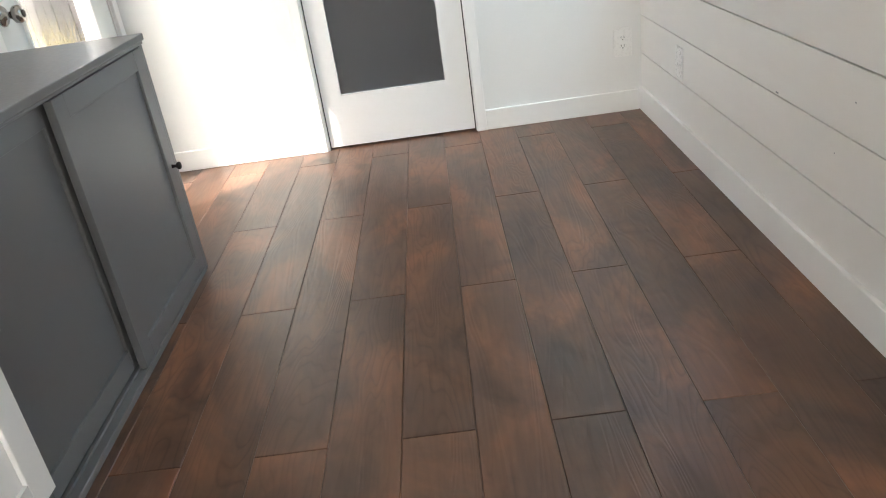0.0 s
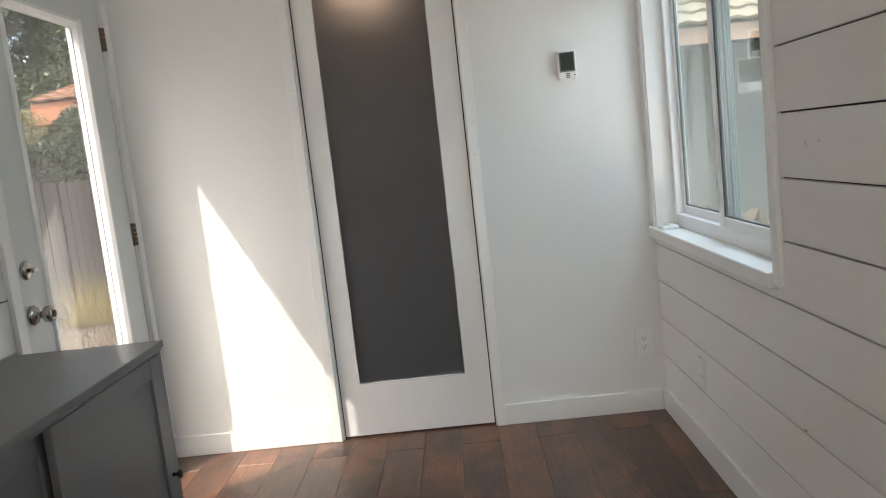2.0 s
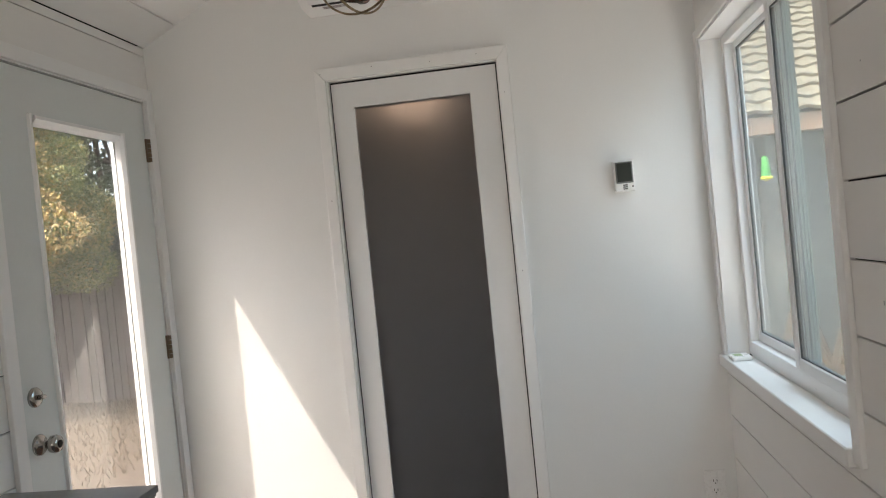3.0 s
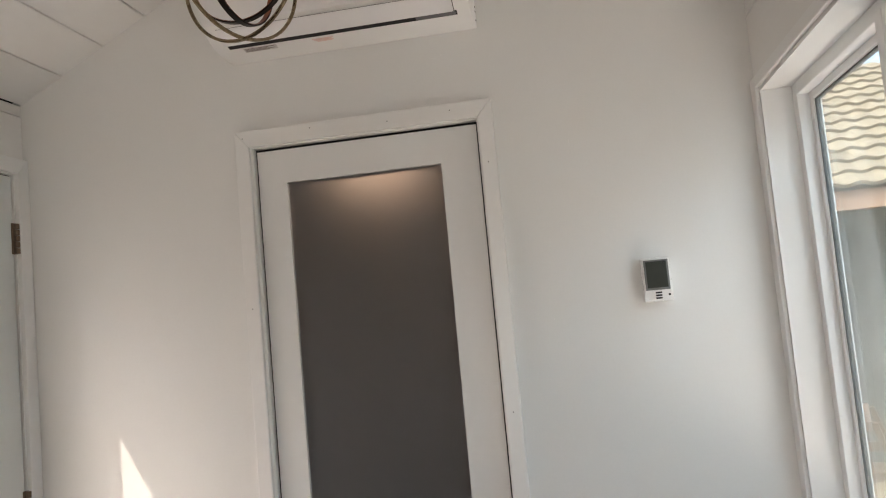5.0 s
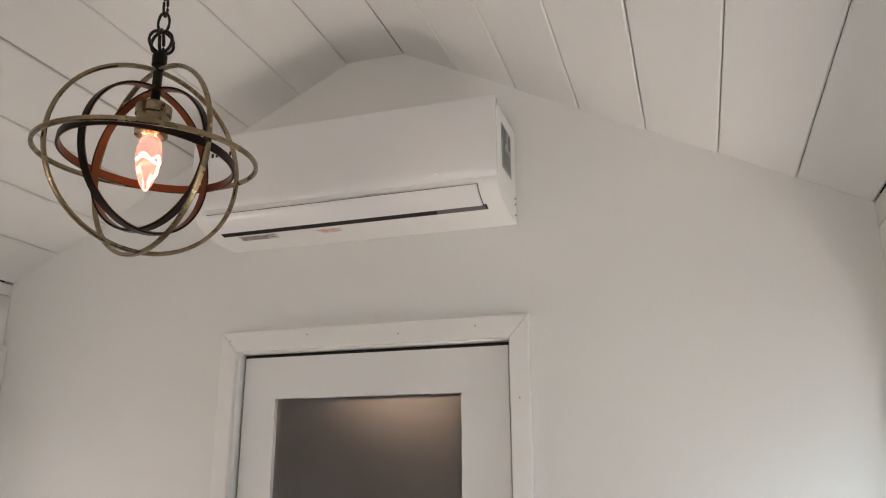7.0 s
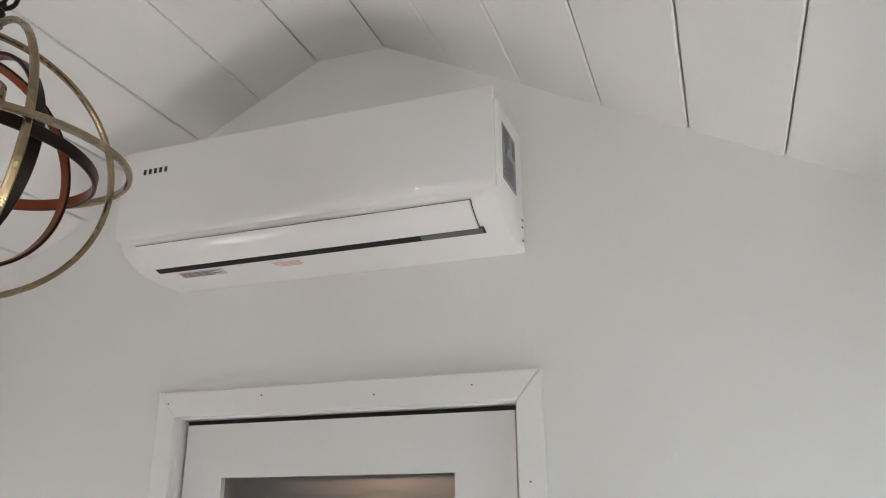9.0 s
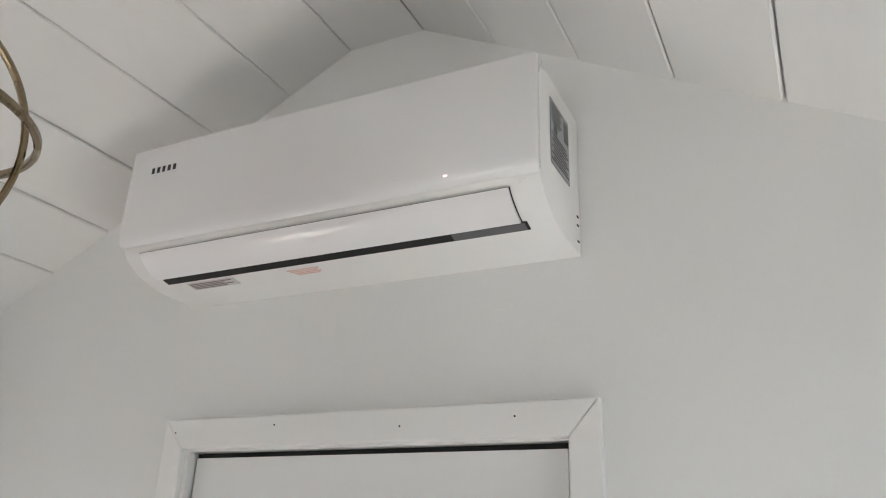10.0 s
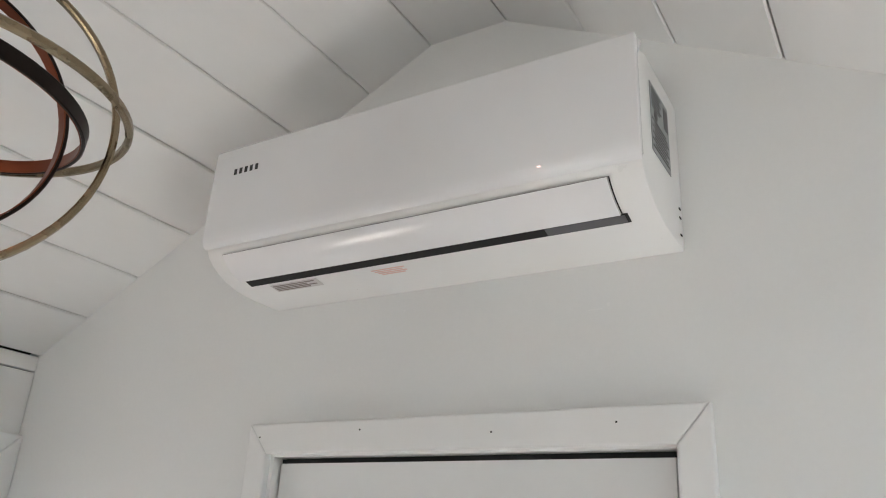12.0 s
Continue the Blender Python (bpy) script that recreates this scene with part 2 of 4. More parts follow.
BATHLAMP = glow("bathroom_lamp_glow", (1.0, 0.66, 0.44), 0.9)


# ---- mesh helpers ----
def bx(bm, x0, x1, y0, y1, z0, z1, bev=0.0, seg=1):
    """A box between the given limits, with eased edges where bev is given."""
    r = bmesh.ops.create_cube(bm, size=1.0)
    vs = r["verts"]
    for v in vs:
        v.co = Vector(((x0 + x1) / 2 + v.co.x * (x1 - x0), (y0 + y1) / 2 + v.co.y * (y1 - y0), (z0 + z1) / 2 + v.co.z * (z1 - z0)))
    if bev:
        es = list({e for v in vs for e in v.link_edges})
        bmesh.ops.bevel(bm, geom=es, offset=bev, segments=seg, affect="EDGES", profile=0.5)
    return bm


def box(*a, **k):
    return bx(bmesh.new(), *a, **k)


def prism(bm, pts, axis, a, b, bev=0.0):
    """A flat outline drawn out along an axis (0, 1 or 2) from a to b."""
    rows = []
    for s in (a, b):
        row = []
        for p in pts:
            c = list(p)
            c.insert(axis, s)
            row.append(bm.verts.new(c))
        rows.append(row)
    n = len(pts)
    faces = [bm.faces.new(rows[0]), bm.faces.new(rows[1][::-1])]
    for i in range(n):
        faces.append(bm.faces.new((rows[0][i], rows[0][(i + 1) % n], rows[1][(i + 1) % n], rows[1][i])))
    bmesh.ops.recalc_face_normals(bm, faces=faces)
    if bev:
        bmesh.ops.bevel(bm, geom=list({e for f in faces[:2] for e in f.edges}), offset=bev, segments=2, affect="EDGES", profile=0.5)
    return bm


def lathe(bm, prof, centre, axis="Z", steps=24):
    """A turned shape: pairs of radius and height along the axis."""
    turn = {"Z": Matrix(), "X": Matrix.Rotation(radians(90), 4, "Y"), "Y": Matrix.Rotation(radians(-90), 4, "X")}[axis]
    m = Matrix.Translation(centre) @ turn
    rows = []
    for r, h in prof:
        rows.append([bm.verts.new(m @ Vector((r * math.cos(2 * math.pi * i / steps), r * math.sin(2 * math.pi * i / steps), h))) for i in range(steps)])
    for a, b in zip(rows, rows[1:]):
        for i in range(steps):
            bm.faces.new((a[i], a[(i + 1) % steps], b[(i + 1) % steps], b[i]))
    bm.faces.new(rows[0][::-1])
    bm.faces.new(rows[-1])
    return bm


def band(bm, radius, width, thick, m, steps=72):
    """A flat metal hoop round the local z axis."""
    c = min(width, thick) * 0.28
    w, i, o = width / 2, radius - thick / 2, radius + thick / 2
    prof = [(i + c, -w), (o - c, -w), (o, -w + c), (o, w - c), (o - c, w), (i + c, w), (i, w - c), (i, -w + c)]
    rows = [[bm.verts.new(m @ Vector((r * math.cos(2 * math.pi * i / steps), r * math.sin(2 * math.pi * i / steps), h))) for r, h in prof] for i in range(steps)]
    for i in range(steps):
        a, b = rows[i], rows[(i + 1) % steps]
        for j in range(8):
            bm.faces.new((a[j], b[j], b[(j + 1) % 8], a[(j + 1) % 8]))
    return bm


def tube(bm, path, radius, steps=8, closed=False):
    """A round rod along a list of points; radius may be one number or one a point."""
    pts = [Vector(p) for p in path]
    n = len(pts)
    rad = radius if isinstance(radius, (list, tuple)) else [radius] * n
    rows = []
    for i, p in enumerate(pts):
        d = (pts[(i + 1) % n] - pts[i - 1]) if closed else (pts[min(i + 1, n - 1)] - pts[max(i - 1, 0)])
        q = d.normalized().to_track_quat("Z", "Y")
        rows.append([bm.verts.new(p + q @ Vector((rad[i] * math.cos(2 * math.pi * k / steps), rad[i] * math.sin(2 * math.pi * k / steps), 0))) for k in range(steps)])
    for i in range(n if closed else n - 1):
        a, b = rows[i], rows[(i + 1) % n]
        for k in range(steps):
            bm.faces.new((a[k], a[(k + 1) % steps], b[(k + 1) % steps], b[k]))
    if not closed:
        bm.faces.new(rows[0][::-1])
        bm.faces.new(rows[-1])
    return bm


def part(name, bm, mat, parent=None, label="", smooth=False, at=None):
    """Links a bmesh as one mesh object, under a thing or a part."""
    me = bpy.data.meshes.new(name)
    bmesh.ops.recalc_face_normals(bm, faces=bm.faces)
    bm.to_mesh(me)
    bm.free()
    me.materials.append(mat)
    if smooth:
        for p in me.polygons:
            p.use_smooth = True
    ob = new(name, me)
    if parent is not None:
        ob.parent = parent
    if at is not None:
        ob.matrix_basis = at
    if label:
        ob["label"] = label
    return ob


def thing(name, label, category, group="", kind=""):
    return tagged(new(name), label, category, group, kind)


def soft_shade(ob, degrees=35):
    for p in ob.data.polygons:
        p.use_smooth = True
    ob.data.set_sharp_from_angle(angle=radians(degrees))
    return ob


# ---- the plan ----
XL, XR, YF, YB = 0.0, 2.218, 4.83, -1.3        # room: side walls, far wall, wall behind
ZL, ZR = 2.269, 2.266                          # eaves inside
RX0, RX1, RZ = 1.036, 1.196, 2.795             # flat ridge strip
GROUND = -0.42
DX0, DX1, DZ = 0.768, 1.464, 2.036             # bathroom door opening
EY0, EY1, EZ = 3.868, 4.782, 2.040             # entry door opening in the left wall
WY0, WY1, WZ0, WZ1 = 3.572, 4.782, 0.815, 2.003  # window opening in the right wall
LAP, LAP0 = 0.1635, 0.906                      # shiplap pitch and one joint's height
BT = 0.014                                     # board thickness

# far wall: drywall with the bathroom door's opening
bm = bmesh.new()
prism(bm, [(XL - 0.12, 0), (DX0, 0), (DX0, ZL + (RZ - ZL) * DX0 / RX0 + 0.05), (XL - 0.12, ZL)], 1, YF, YF + 0.11)
prism(bm, [(DX1, 0), (XR + 0.14, 0), (XR + 0.14, ZR), (DX1, RZ - (RZ - ZR) * (DX1 - RX1) / (XR - RX1) + 0.05)], 1, YF, YF + 0.11)
prism(bm, [(DX0, DZ), (DX1, DZ), (DX1, RZ - (RZ - ZR) * (DX1 - RX1) / (XR - RX1) + 0.05), (RX1, RZ + 0.05), (RX0, RZ + 0.05), (DX0, ZL + (RZ - ZL) * DX0 / RX0 + 0.05)], 1, YF, YF + 0.11)
wall_far = tagged(part("wall_north", bm, WALL), "smooth white painted drywall end wall with a gable top", "wall", kind="structure")
# wall behind, with an assumed window out of view
SX0, SX1, SZ0, SZ1 = 0.36, 1.86, 0.15, 1.45
bm = bmesh.new()
bx(bm, XL - 0.12, SX0, YB - 0.1, YB, 0, ZL)
bx(bm, SX1, XR + 0.14, YB - 0.1, YB, 0, ZR)
bx(bm, SX0, SX1, YB - 0.1, YB, 0, SZ0)
bx(bm, SX0, SX1, YB - 0.1, YB, SZ1, ZR)
prism(bm, [(XL - 0.12, ZL), (XR + 0.14, ZR), (RX1, RZ + 0.05), (RX0, RZ + 0.05)], 1, YB - 0.1, YB)
tagged(part("wall_south", bm, WALL), "plain white painted end wall with a window", "wall", kind="structure")
back_win = thing("window_2", "assumed white framed two-pane window in the end wall, out of view", "window", kind="structure")
for a in ((SX0, SX0 + 0.05, SZ0, SZ1), (SX1 - 0.05, SX1, SZ0, SZ1), (SX0 + 0.05, SX1 - 0.05, SZ0, SZ0 + 0.05), (SX0 + 0.05, SX1 - 0.05, SZ1 - 0.05, SZ1), (1.085, 1.135, SZ0 + 0.05, SZ1 - 0.05)):
    part("window_frame", box(a[0], a[1], YB - 0.08, YB - 0.02, a[2], a[3], bev=0.002), VINYL, back_win)
for a in ((SX0 + 0.05, 1.085), (1.135, SX1 - 0.05)):
    part("pane", box(a[0], a[1], YB - 0.052, YB - 0.048, SZ0 + 0.05, SZ1 - 0.05), PANE, back_win).visible_shadow = False

# side walls: core with the opening, faced with boards further down
bm = bmesh.new()
x0, x1 = XL - 0.12, XL - BT
bx(bm, x0, x1, YB, EY0, -0.1, ZL)
bx(bm, x0, x1, EY1, YF, -0.1, ZL)
bx(bm, x0, x1, EY0, EY1, EZ, ZL)
wall_left = tagged(part("wall_west", bm, DARK), "white painted shiplap side wall beside the glazed door", "wall", kind="structure")
bm = bmesh.new()
x0, x1 = XR + BT, XR + 0.14
bx(bm, x0, x1, YB, WY0, -0.1, ZR)
bx(bm, x0, x1, WY1, YF, -0.1, ZR)
bx(bm, x0, x1, WY0, WY1, -0.1, WZ0 - 0.046)
bx(bm, x0, x1, WY0, WY1, WZ1, ZR)
wall_right = tagged(part("wall_east", bm, DARK), "white painted shiplap side wall below and around a window", "wall", kind="structure")

# floor base
bm = box(XL - 0.12, XR + 0.14, YB - 0.1, YF, -0.12, -0.012)
floor = tagged(part("floor", bm, SUBFLOOR), "dark brown hand-scraped wood plank floor", "floor", kind="structure")

# ceiling: boards along the room on two slopes and a flat ridge strip
bm = bmesh.new()
rnd = random.Random(5)


def slope_boards(ax, az, bx_, bz, seams):
    d = Vector((bx_ - ax, bz - az)).normalized()
    nrm = Vector((-d.y, d.x))
    if nrm.y < 0:
        nrm = -nrm
    total = Vector((bx_ - ax, bz - az)).length
    cuts = [0] + [s * total for s in seams] + [total]
    for i, (s0, s1) in enumerate(zip(cuts, cuts[1:])):
        g = rnd.choice((0.0005, 0.0009, 0.0018))
        lift = rnd.uniform(0, 0.0012)
        p = Vector((ax, az))
        c = 0.0028
        out = [(s0 + g, c + lift), (s0 + g + c, lift), (s1 - g - c, lift), (s1 - g, c + lift), (s1 - g, 0.014), (s0 + g, 0.014)]
        prism(bm, [tuple(p + d * s + nrm * h) for s, h in out], 1, YB, YF)


slope_boards(XL, ZL, RX0, RZ, [0.0 + k * 0.1444 for k in range(1, 7)])
slope_boards(XR, ZR, RX1, RZ, [0.134 + k * 0.1443 for k in range(0, 6)])
bx(bm, RX0 + 0.0008, RX1 - 0.0012, YB, YF, RZ + 0.0005, RZ + 0.014)
ceiling = tagged(part("ceiling", bm, CEIL), "white painted plank ceiling, vaulted with a narrow flat ridge", "ceiling", kind="structure")
# roof over the room and over the bathroom
bm = prism(bmesh.new(), [(XL - 0.13, ZL - 0.06), (XL - 0.12, ZL - 0.02), (XL - 0.01, ZL + 0.02), (RX0 - 0.01, RZ + 0.02), (RX1 + 0.01, RZ + 0.02), (XR + 0.01, ZR + 0.02), (XR + 0.14, ZR - 0.02), (XR + 0.3, ZR - 0.1),
                         (XR + 0.3, ZR), (RX1, RZ + 0.22), (RX0, RZ + 0.22), (XL - 0.13, ZL)], 1, YB - 0.3, YF + 2.0)
tagged(part("roof", bm, DARK), "low gabled roof closing the room above", "roof", kind="structure")

# bathroom behind the frosted door
bm = bmesh.new()
BY0, BY1 = YF + 0.11, YF + 1.1
bx(bm, XL - 0.12, XL + 0.15, BY0, BY1, 0, 2.5)
bx(bm, XR - 0.1, XR + 0.14, BY0, BY1, 0, 2.5)
bx(bm, XL - 0.12, XR + 0.14, BY1, BY1 + 0.1, 0, 2.6)
bx(bm, XL - 0.12, XR + 0.14, BY0, BY1, 2.092, 2.20)
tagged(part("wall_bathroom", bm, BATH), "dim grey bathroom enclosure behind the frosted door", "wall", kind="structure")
tagged(part("floor_bathroom", box(XL - 0.12, XR + 0.14, YF, BY1 + 0.1, -0.12, -0.012), SUBFLOOR), "dark bathroom floor behind the frosted door", "floor", kind="structure")
lamp = thing("bathroom_light", "small warm glowing flush light above the frosted door", "ceiling light")
bm = lathe(bmesh.new(), [(0.17, 0), (0.17, 0.03), (0.15, 0.04)], (1.05, BY0 + 0.30, 2.05))
part("base", bm, PLASTIC, lamp)
bm = lathe(bmesh.new(), [(0.05, -0.045), (0.12, -0.03), (0.155, 0.0)], (1.05, BY0 + 0.30, 2.05))
part("shade", bm, BATHLAMP, lamp, "warm glowing diffuser", smooth=True)

# skirting
base_h = 0.092
bm = bmesh.new()
bx(bm, XL + 0.001, 0.724, YF - 0.014, YF, 0.0, base_h, 0.002)
tagged(part("baseboard", bm, TRIM), "flat white painted baseboard under the drywall", "baseboard", kind="structure")
bm = box(1.506, XR - 0.015, YF - 0.014, YF, 0.0, base_h, bev=0.002)
tagged(part("baseboard", bm, TRIM), "flat white painted baseboard beside the frosted door", "baseboard", kind="structure")
bm = box(XR - 0.014, XR, YB, YF, 0.0, 0.105, bev=0.002)
tagged(part("baseboard", bm, TRIM), "flat white painted baseboard under the shiplap", "baseboard", kind="structure")
bm = box(XL, XL + 0.014, YB, EY0 - 0.052, 0.0, base_h, bev=0.002)
tagged(part("baseboard", bm, TRIM), "flat white painted baseboard behind the grey cabinet", "baseboard", kind="structure")


# ---- bathroom door ----
def mitred(bm, inner, outer, axis_pos, face, top_only=False):
    """Three mitred casing boards round an opening (x0, x1, ztop) to the outer limits."""
    ix0, ix1, iz = inner
    ox0, ox1, oz = outer
    y0, y1 = axis_pos
    return [prism(bmesh.new(), [(ox0, 0.0), (ix0, 0.0), (ix0, iz), (ox0, oz)], face, y0, y1, 0.003),
            prism(bmesh.new(), [(ix1, 0.0), (ox1, 0.0), (ox1, oz), (ix1, iz)], face, y0, y1, 0.003),
            prism(bmesh.new(), [(ox0, oz), (ix0, iz), (ix1, iz), (ox1, oz)], face, y0, y1, 0.003)]


bath_door = thing("door_1", "white sliding door with a full-height frosted glass panel, closed", "door", kind="structure")
for b in mitred(None, (0.770, 1.462, 2.032), (0.726, 1.506, 2.083), (YF - 0.020, YF - 0.0005), 1):
    part("casing", b, TRIM, bath_door)
bm = bmesh.new()
bx(bm, DX0 + 0.0005, DX0 + 0.010, YF - 0.006, YF + 0.11, 0, DZ - 0.0005)
part("jamb", bm, TRIM, bath_door)
bm = box(DX1 - 0.006, DX1 - 0.0005, YF - 0.006, YF + 0.11, 0, DZ - 0.0005)
part("jamb", bm, TRIM, bath_door)
part("head_jamb", box(DX0 + 0.0105, DX1 - 0.0065, YF - 0.006, YF + 0.10, DZ - 0.0075, DZ - 0.0005), TRIM, bath_door)
# solid near-black strips paint the shade in the gaps round the door
part("head_gap", box(DX0 + 0.0165, DX1 - 0.0115, YF + 0.018, YF + 0.10, DZ - 0.0165, DZ - 0.008), DARK, bath_door)
SY0, SY1 = YF + 0.008, YF + 0.046
part("edge_gap", box(DX0 + 0.0102, DX0 + 0.0158, SY0 + 0.008, SY1, 0.0, DZ - 0.009), DARK, bath_door)
part("edge_gap", box(DX1 - 0.0112, DX1 - 0.0062, SY0 + 0.006, SY1, 0.0, DZ - 0.009), DARK, bath_door)
GX0, GX1, GZ0, GZ1 = 0.872, 1.343, 0.247, 1.918
sx0, sx1, sz0, sz1 = DX0 + 0.016, DX1 - 0.0115, 0.010, 2.019
part("stile", box(sx0, GX0, SY0, SY1, sz0, sz1), DOORW, bath_door)
part("stile", box(GX1, sx1, SY0, SY1, sz0, sz1), DOORW, bath_door)
part("rail", box(GX0, GX1, SY0, SY1, sz0, GZ0), DOORW, bath_door)
part("rail", box(GX0, GX1, SY0, SY1, GZ1, sz1), DOORW, bath_door)
part("pane", box(GX0 - 0.004, GX1 + 0.004, SY0 + 0.012, SY0 + 0.018, GZ0 - 0.004, GZ1 + 0.004), FROST, bath_door, "dark frosted glass panel")

# ---- entry door in the left wall ----
entry = thing("door_2", "pale grey-green entry door with a tall clear glass panel, closed", "door", kind="structure")
for pts in ([(EY0 - 0.050, 0.0), (EY0, 0.0), (EY0, EZ), (EY0 - 0.050, EZ + 0.048)],
            [(EY1, 0.0), (YF - 0.0005, 0.0), (YF - 0.0005, EZ + 0.048), (EY1, EZ)],
            [(EY0 - 0.050, EZ + 0.048), (EY0, EZ), (EY1, EZ), (YF - 0.0005, EZ + 0.048)]):
    part("casing", prism(bmesh.new(), pts, 0, XL + 0.0005, XL + 0.018, 0.003), TRIM, entry)
part("jamb", box(XL - 0.12, XL + 0.004, EY0 + 0.0005, EY0 + 0.016, 0, EZ - 0.0005), TRIM, entry)
part("jamb", box(XL - 0.12, XL + 0.004, EY1 - 0.005, EY1 - 0.0005, 0, EZ - 0.0005), TRIM, entry)
part("jamb", box(XL - 0.12, XL + 0.004, EY0 + 0.016, EY1 - 0.006, EZ - 0.005, EZ - 0.0005), TRIM, entry)
dx0, dx1 = XL - 0.046, XL - 0.001
ey0, ey1, ez1 = EY0 + 0.019, EY1 - 0.0105, EZ - 0.0105
# dark strips stand for the shade between entry door and jamb
part("edge_gap", box(dx0, dx1 - 0.010, ey1 + 0.0002, EY1 - 0.0052, 0.012, EZ - 0.006), DARK, entry)
part("edge_gap", box(dx0, dx1 - 0.010, ey0, ey1, ez1 + 0.0002, EZ - 0.0054), DARK, entry)
PY0, PY1, PZ0, PZ1 = 4.058, 4.592, 0.24, 1.872
part("stile", box(dx0, dx1, ey0, PY0, 0.012, ez1), DOORG, entry)
part("stile", box(dx0, dx1, PY1, ey1, 0.012, ez1), DOORG, entry)
part("rail", box(dx0, dx1, PY0, PY1, 0.012, PZ0), DOORG, entry)
part("rail", box(dx0, dx1, PY0, PY1, PZ1, ez1), DOORG, entry)
for px in (XL - 0.032, XL - 0.026):
    part("pane", box(px, px + 0.004, PY0 - 0.004, PY1 + 0.004, PZ0 - 0.004, PZ1 + 0.004), PANED, entry, "clear glass panel").visible_shadow = False
for face, (a, b, c) in (("in", (XL - 0.022, XL - 0.004, XL + 0.008)), ("out", (XL - 0.032, XL - 0.046, XL - 0.058))):
    w, o = 0.020, 0.014
    for n_, (y0, y1, z0, z1) in enumerate(((PY0 - o, PY0 + w, PZ0 - o, PZ1 + o), (PY1 - w, PY1 + o, PZ0 - o, PZ1 + o), (PY0 + w, PY1 - w, PZ0 - o, PZ0 + w), (PY0 + w, PY1 - w, PZ1 - w, PZ1 + o))):
        bm = bmesh.new()
        if n_ < 2:
            inner = y1 if n_ == 0 else y0
            outer = y0 if n_ == 0 else y1
            mid = inner + (outer - inner) * 0.55
            prism(bm, [(a, inner), (b, inner + (outer - inner) * 0.18), (c, mid), (c, outer - (outer - inner) * 0.12), (b, outer), (a, outer)], 2, z0, z1)
        else:
            inner = z1 if n_ == 2 else z0
            outer = z0 if n_ == 2 else z1
            mid = inner + (outer - inner) * 0.55
            vs = [(a, inner), (b, inner + (outer - inner) * 0.18), (c, mid), (c, outer - (outer - inner) * 0.12), (b, outer), (a, outer)]
            rows = [[bm.verts.new((px, yy, pz)) for px, pz in vs] for yy in (y0, y1)]
            bm.faces.new(rows[0])
            bm.faces.new(rows[1][::-1])
            for i in range(6):
                bm.faces.new((rows[0][i], rows[0][(i + 1) % 6], rows[1][(i + 1) % 6], rows[1][i]))
        part("glazing_bead", bm, TRIM if face == "in" else DOORG, entry)
for hz in (1.835, 1.022, 0.21):
    hinge = part("hinge", box(XL - 0.006, XL + 0.0055, EY1 - 0.018, EY1 + 0.003, hz - 0.048, hz + 0.048, bev=0.001), HINGE, entry, "aged bronze butt hinge")
    bm = bmesh.new()
    for k in range(5):
        lathe(bm, [(0.0070, 0.0), (0.0078, 0.001), (0.0078, 0.016), (0.0070, 0.017)], (XL + 0.010, EY1 - 0.007, hz - 0.047 + k * 0.019), steps=10)
    part("knuckle", bm, HINGE, hinge)
KY = 3.940
knob = part("door_knob", lathe(bmesh.new(), [(0.033, 0.0), (0.033, 0.004), (0.028, 0.010), (0.013, 0.013), (0.011, 0.030), (0.016, 0.036), (0.026, 0.044), (0.028, 0.056), (0.024, 0.066), (0.012, 0.070)], (XL - 0.001, KY, 0.852), "X", 28), NICKEL, entry, "satin nickel door knob", smooth=True)
part("turn_button", lathe(bmesh.new(), [(0.013, 0.0), (0.012, 0.003), (0.009, 0.004)], (XL + 0.067, KY, 0.852), "X", 14), BLACKM, knob)
bolt = part("deadbolt", lathe(bmesh.new(), [(0.031, 0.0), (0.031, 0.006), (0.026, 0.012), (0.012, 0.013)], (XL - 0.001, KY, 0.998), "X", 28), NICKEL, entry, "oval satin nickel deadbolt plate", smooth=True)
part("thumb_turn", box(XL + 0.012, XL + 0.030, KY - 0.005, KY + 0.018, 0.990, 1.004, bev=0.004, seg=2), NICKEL, bolt)

# ---- window in the right wall ----
win = thing("window_1", "white vinyl two-pane sliding window in white painted casing", "window", kind="structure")
cx0, cx1 = XR - 0.012, XR - 0.0005
CT = WZ1 + 0.032
part("casing", box(cx0, XR + BT - 0.0005, WY0 - 0.047, WY0, WZ0 - 0.032, CT, bev=0.002), TRIM, win)
part("casing", box(cx0, cx1, WY1, YF - 0.0005, WZ0 - 0.002, CT, bev=0.002), TRIM, win)
part("casing", box(cx0, cx1, WY0 + 0.0005, WY1 - 0.0005, WZ1, CT, bev=0.002), TRIM, win)
part("window_sill", box(XR - 0.024, XR + 0.075, WY0 + 0.0005, YF - 0.001, WZ0 - 0.044, WZ0, bev=0.003), TRIM, win)
fx0, fx1 = XR + 0.076, XR + 0.139
for a in ((XR - 0.002, fx0, WY0 + 0.0004, WY0 + 0.010, WZ0, WZ1 - 0.0004), (XR - 0.002, fx0, WY1 - 0.010, WY1 - 0.0004, WZ0, WZ1 - 0.0004), (XR - 0.002, fx0, WY0 + 0.0104, WY1 - 0.0104, WZ1 - 0.010, WZ1 - 0.0004)):
    part("jamb_liner", box(*a), TRIM, win)
fw = 0.042
for a in ((fx0, fx1, WY0, WY0 + fw, WZ0, WZ1), (fx0, fx1, WY1 - fw, WY1, WZ0, WZ1), (fx0, fx1, WY0 + fw, WY1 - fw, WZ0 - 0.01, WZ0 + 0.052), (fx0, fx1, WY0 + fw, WY1 - fw, WZ1 - fw, WZ1)):
    part("window_frame", box(*a, bev=0.002), VINYL, win)
YM = 4.155


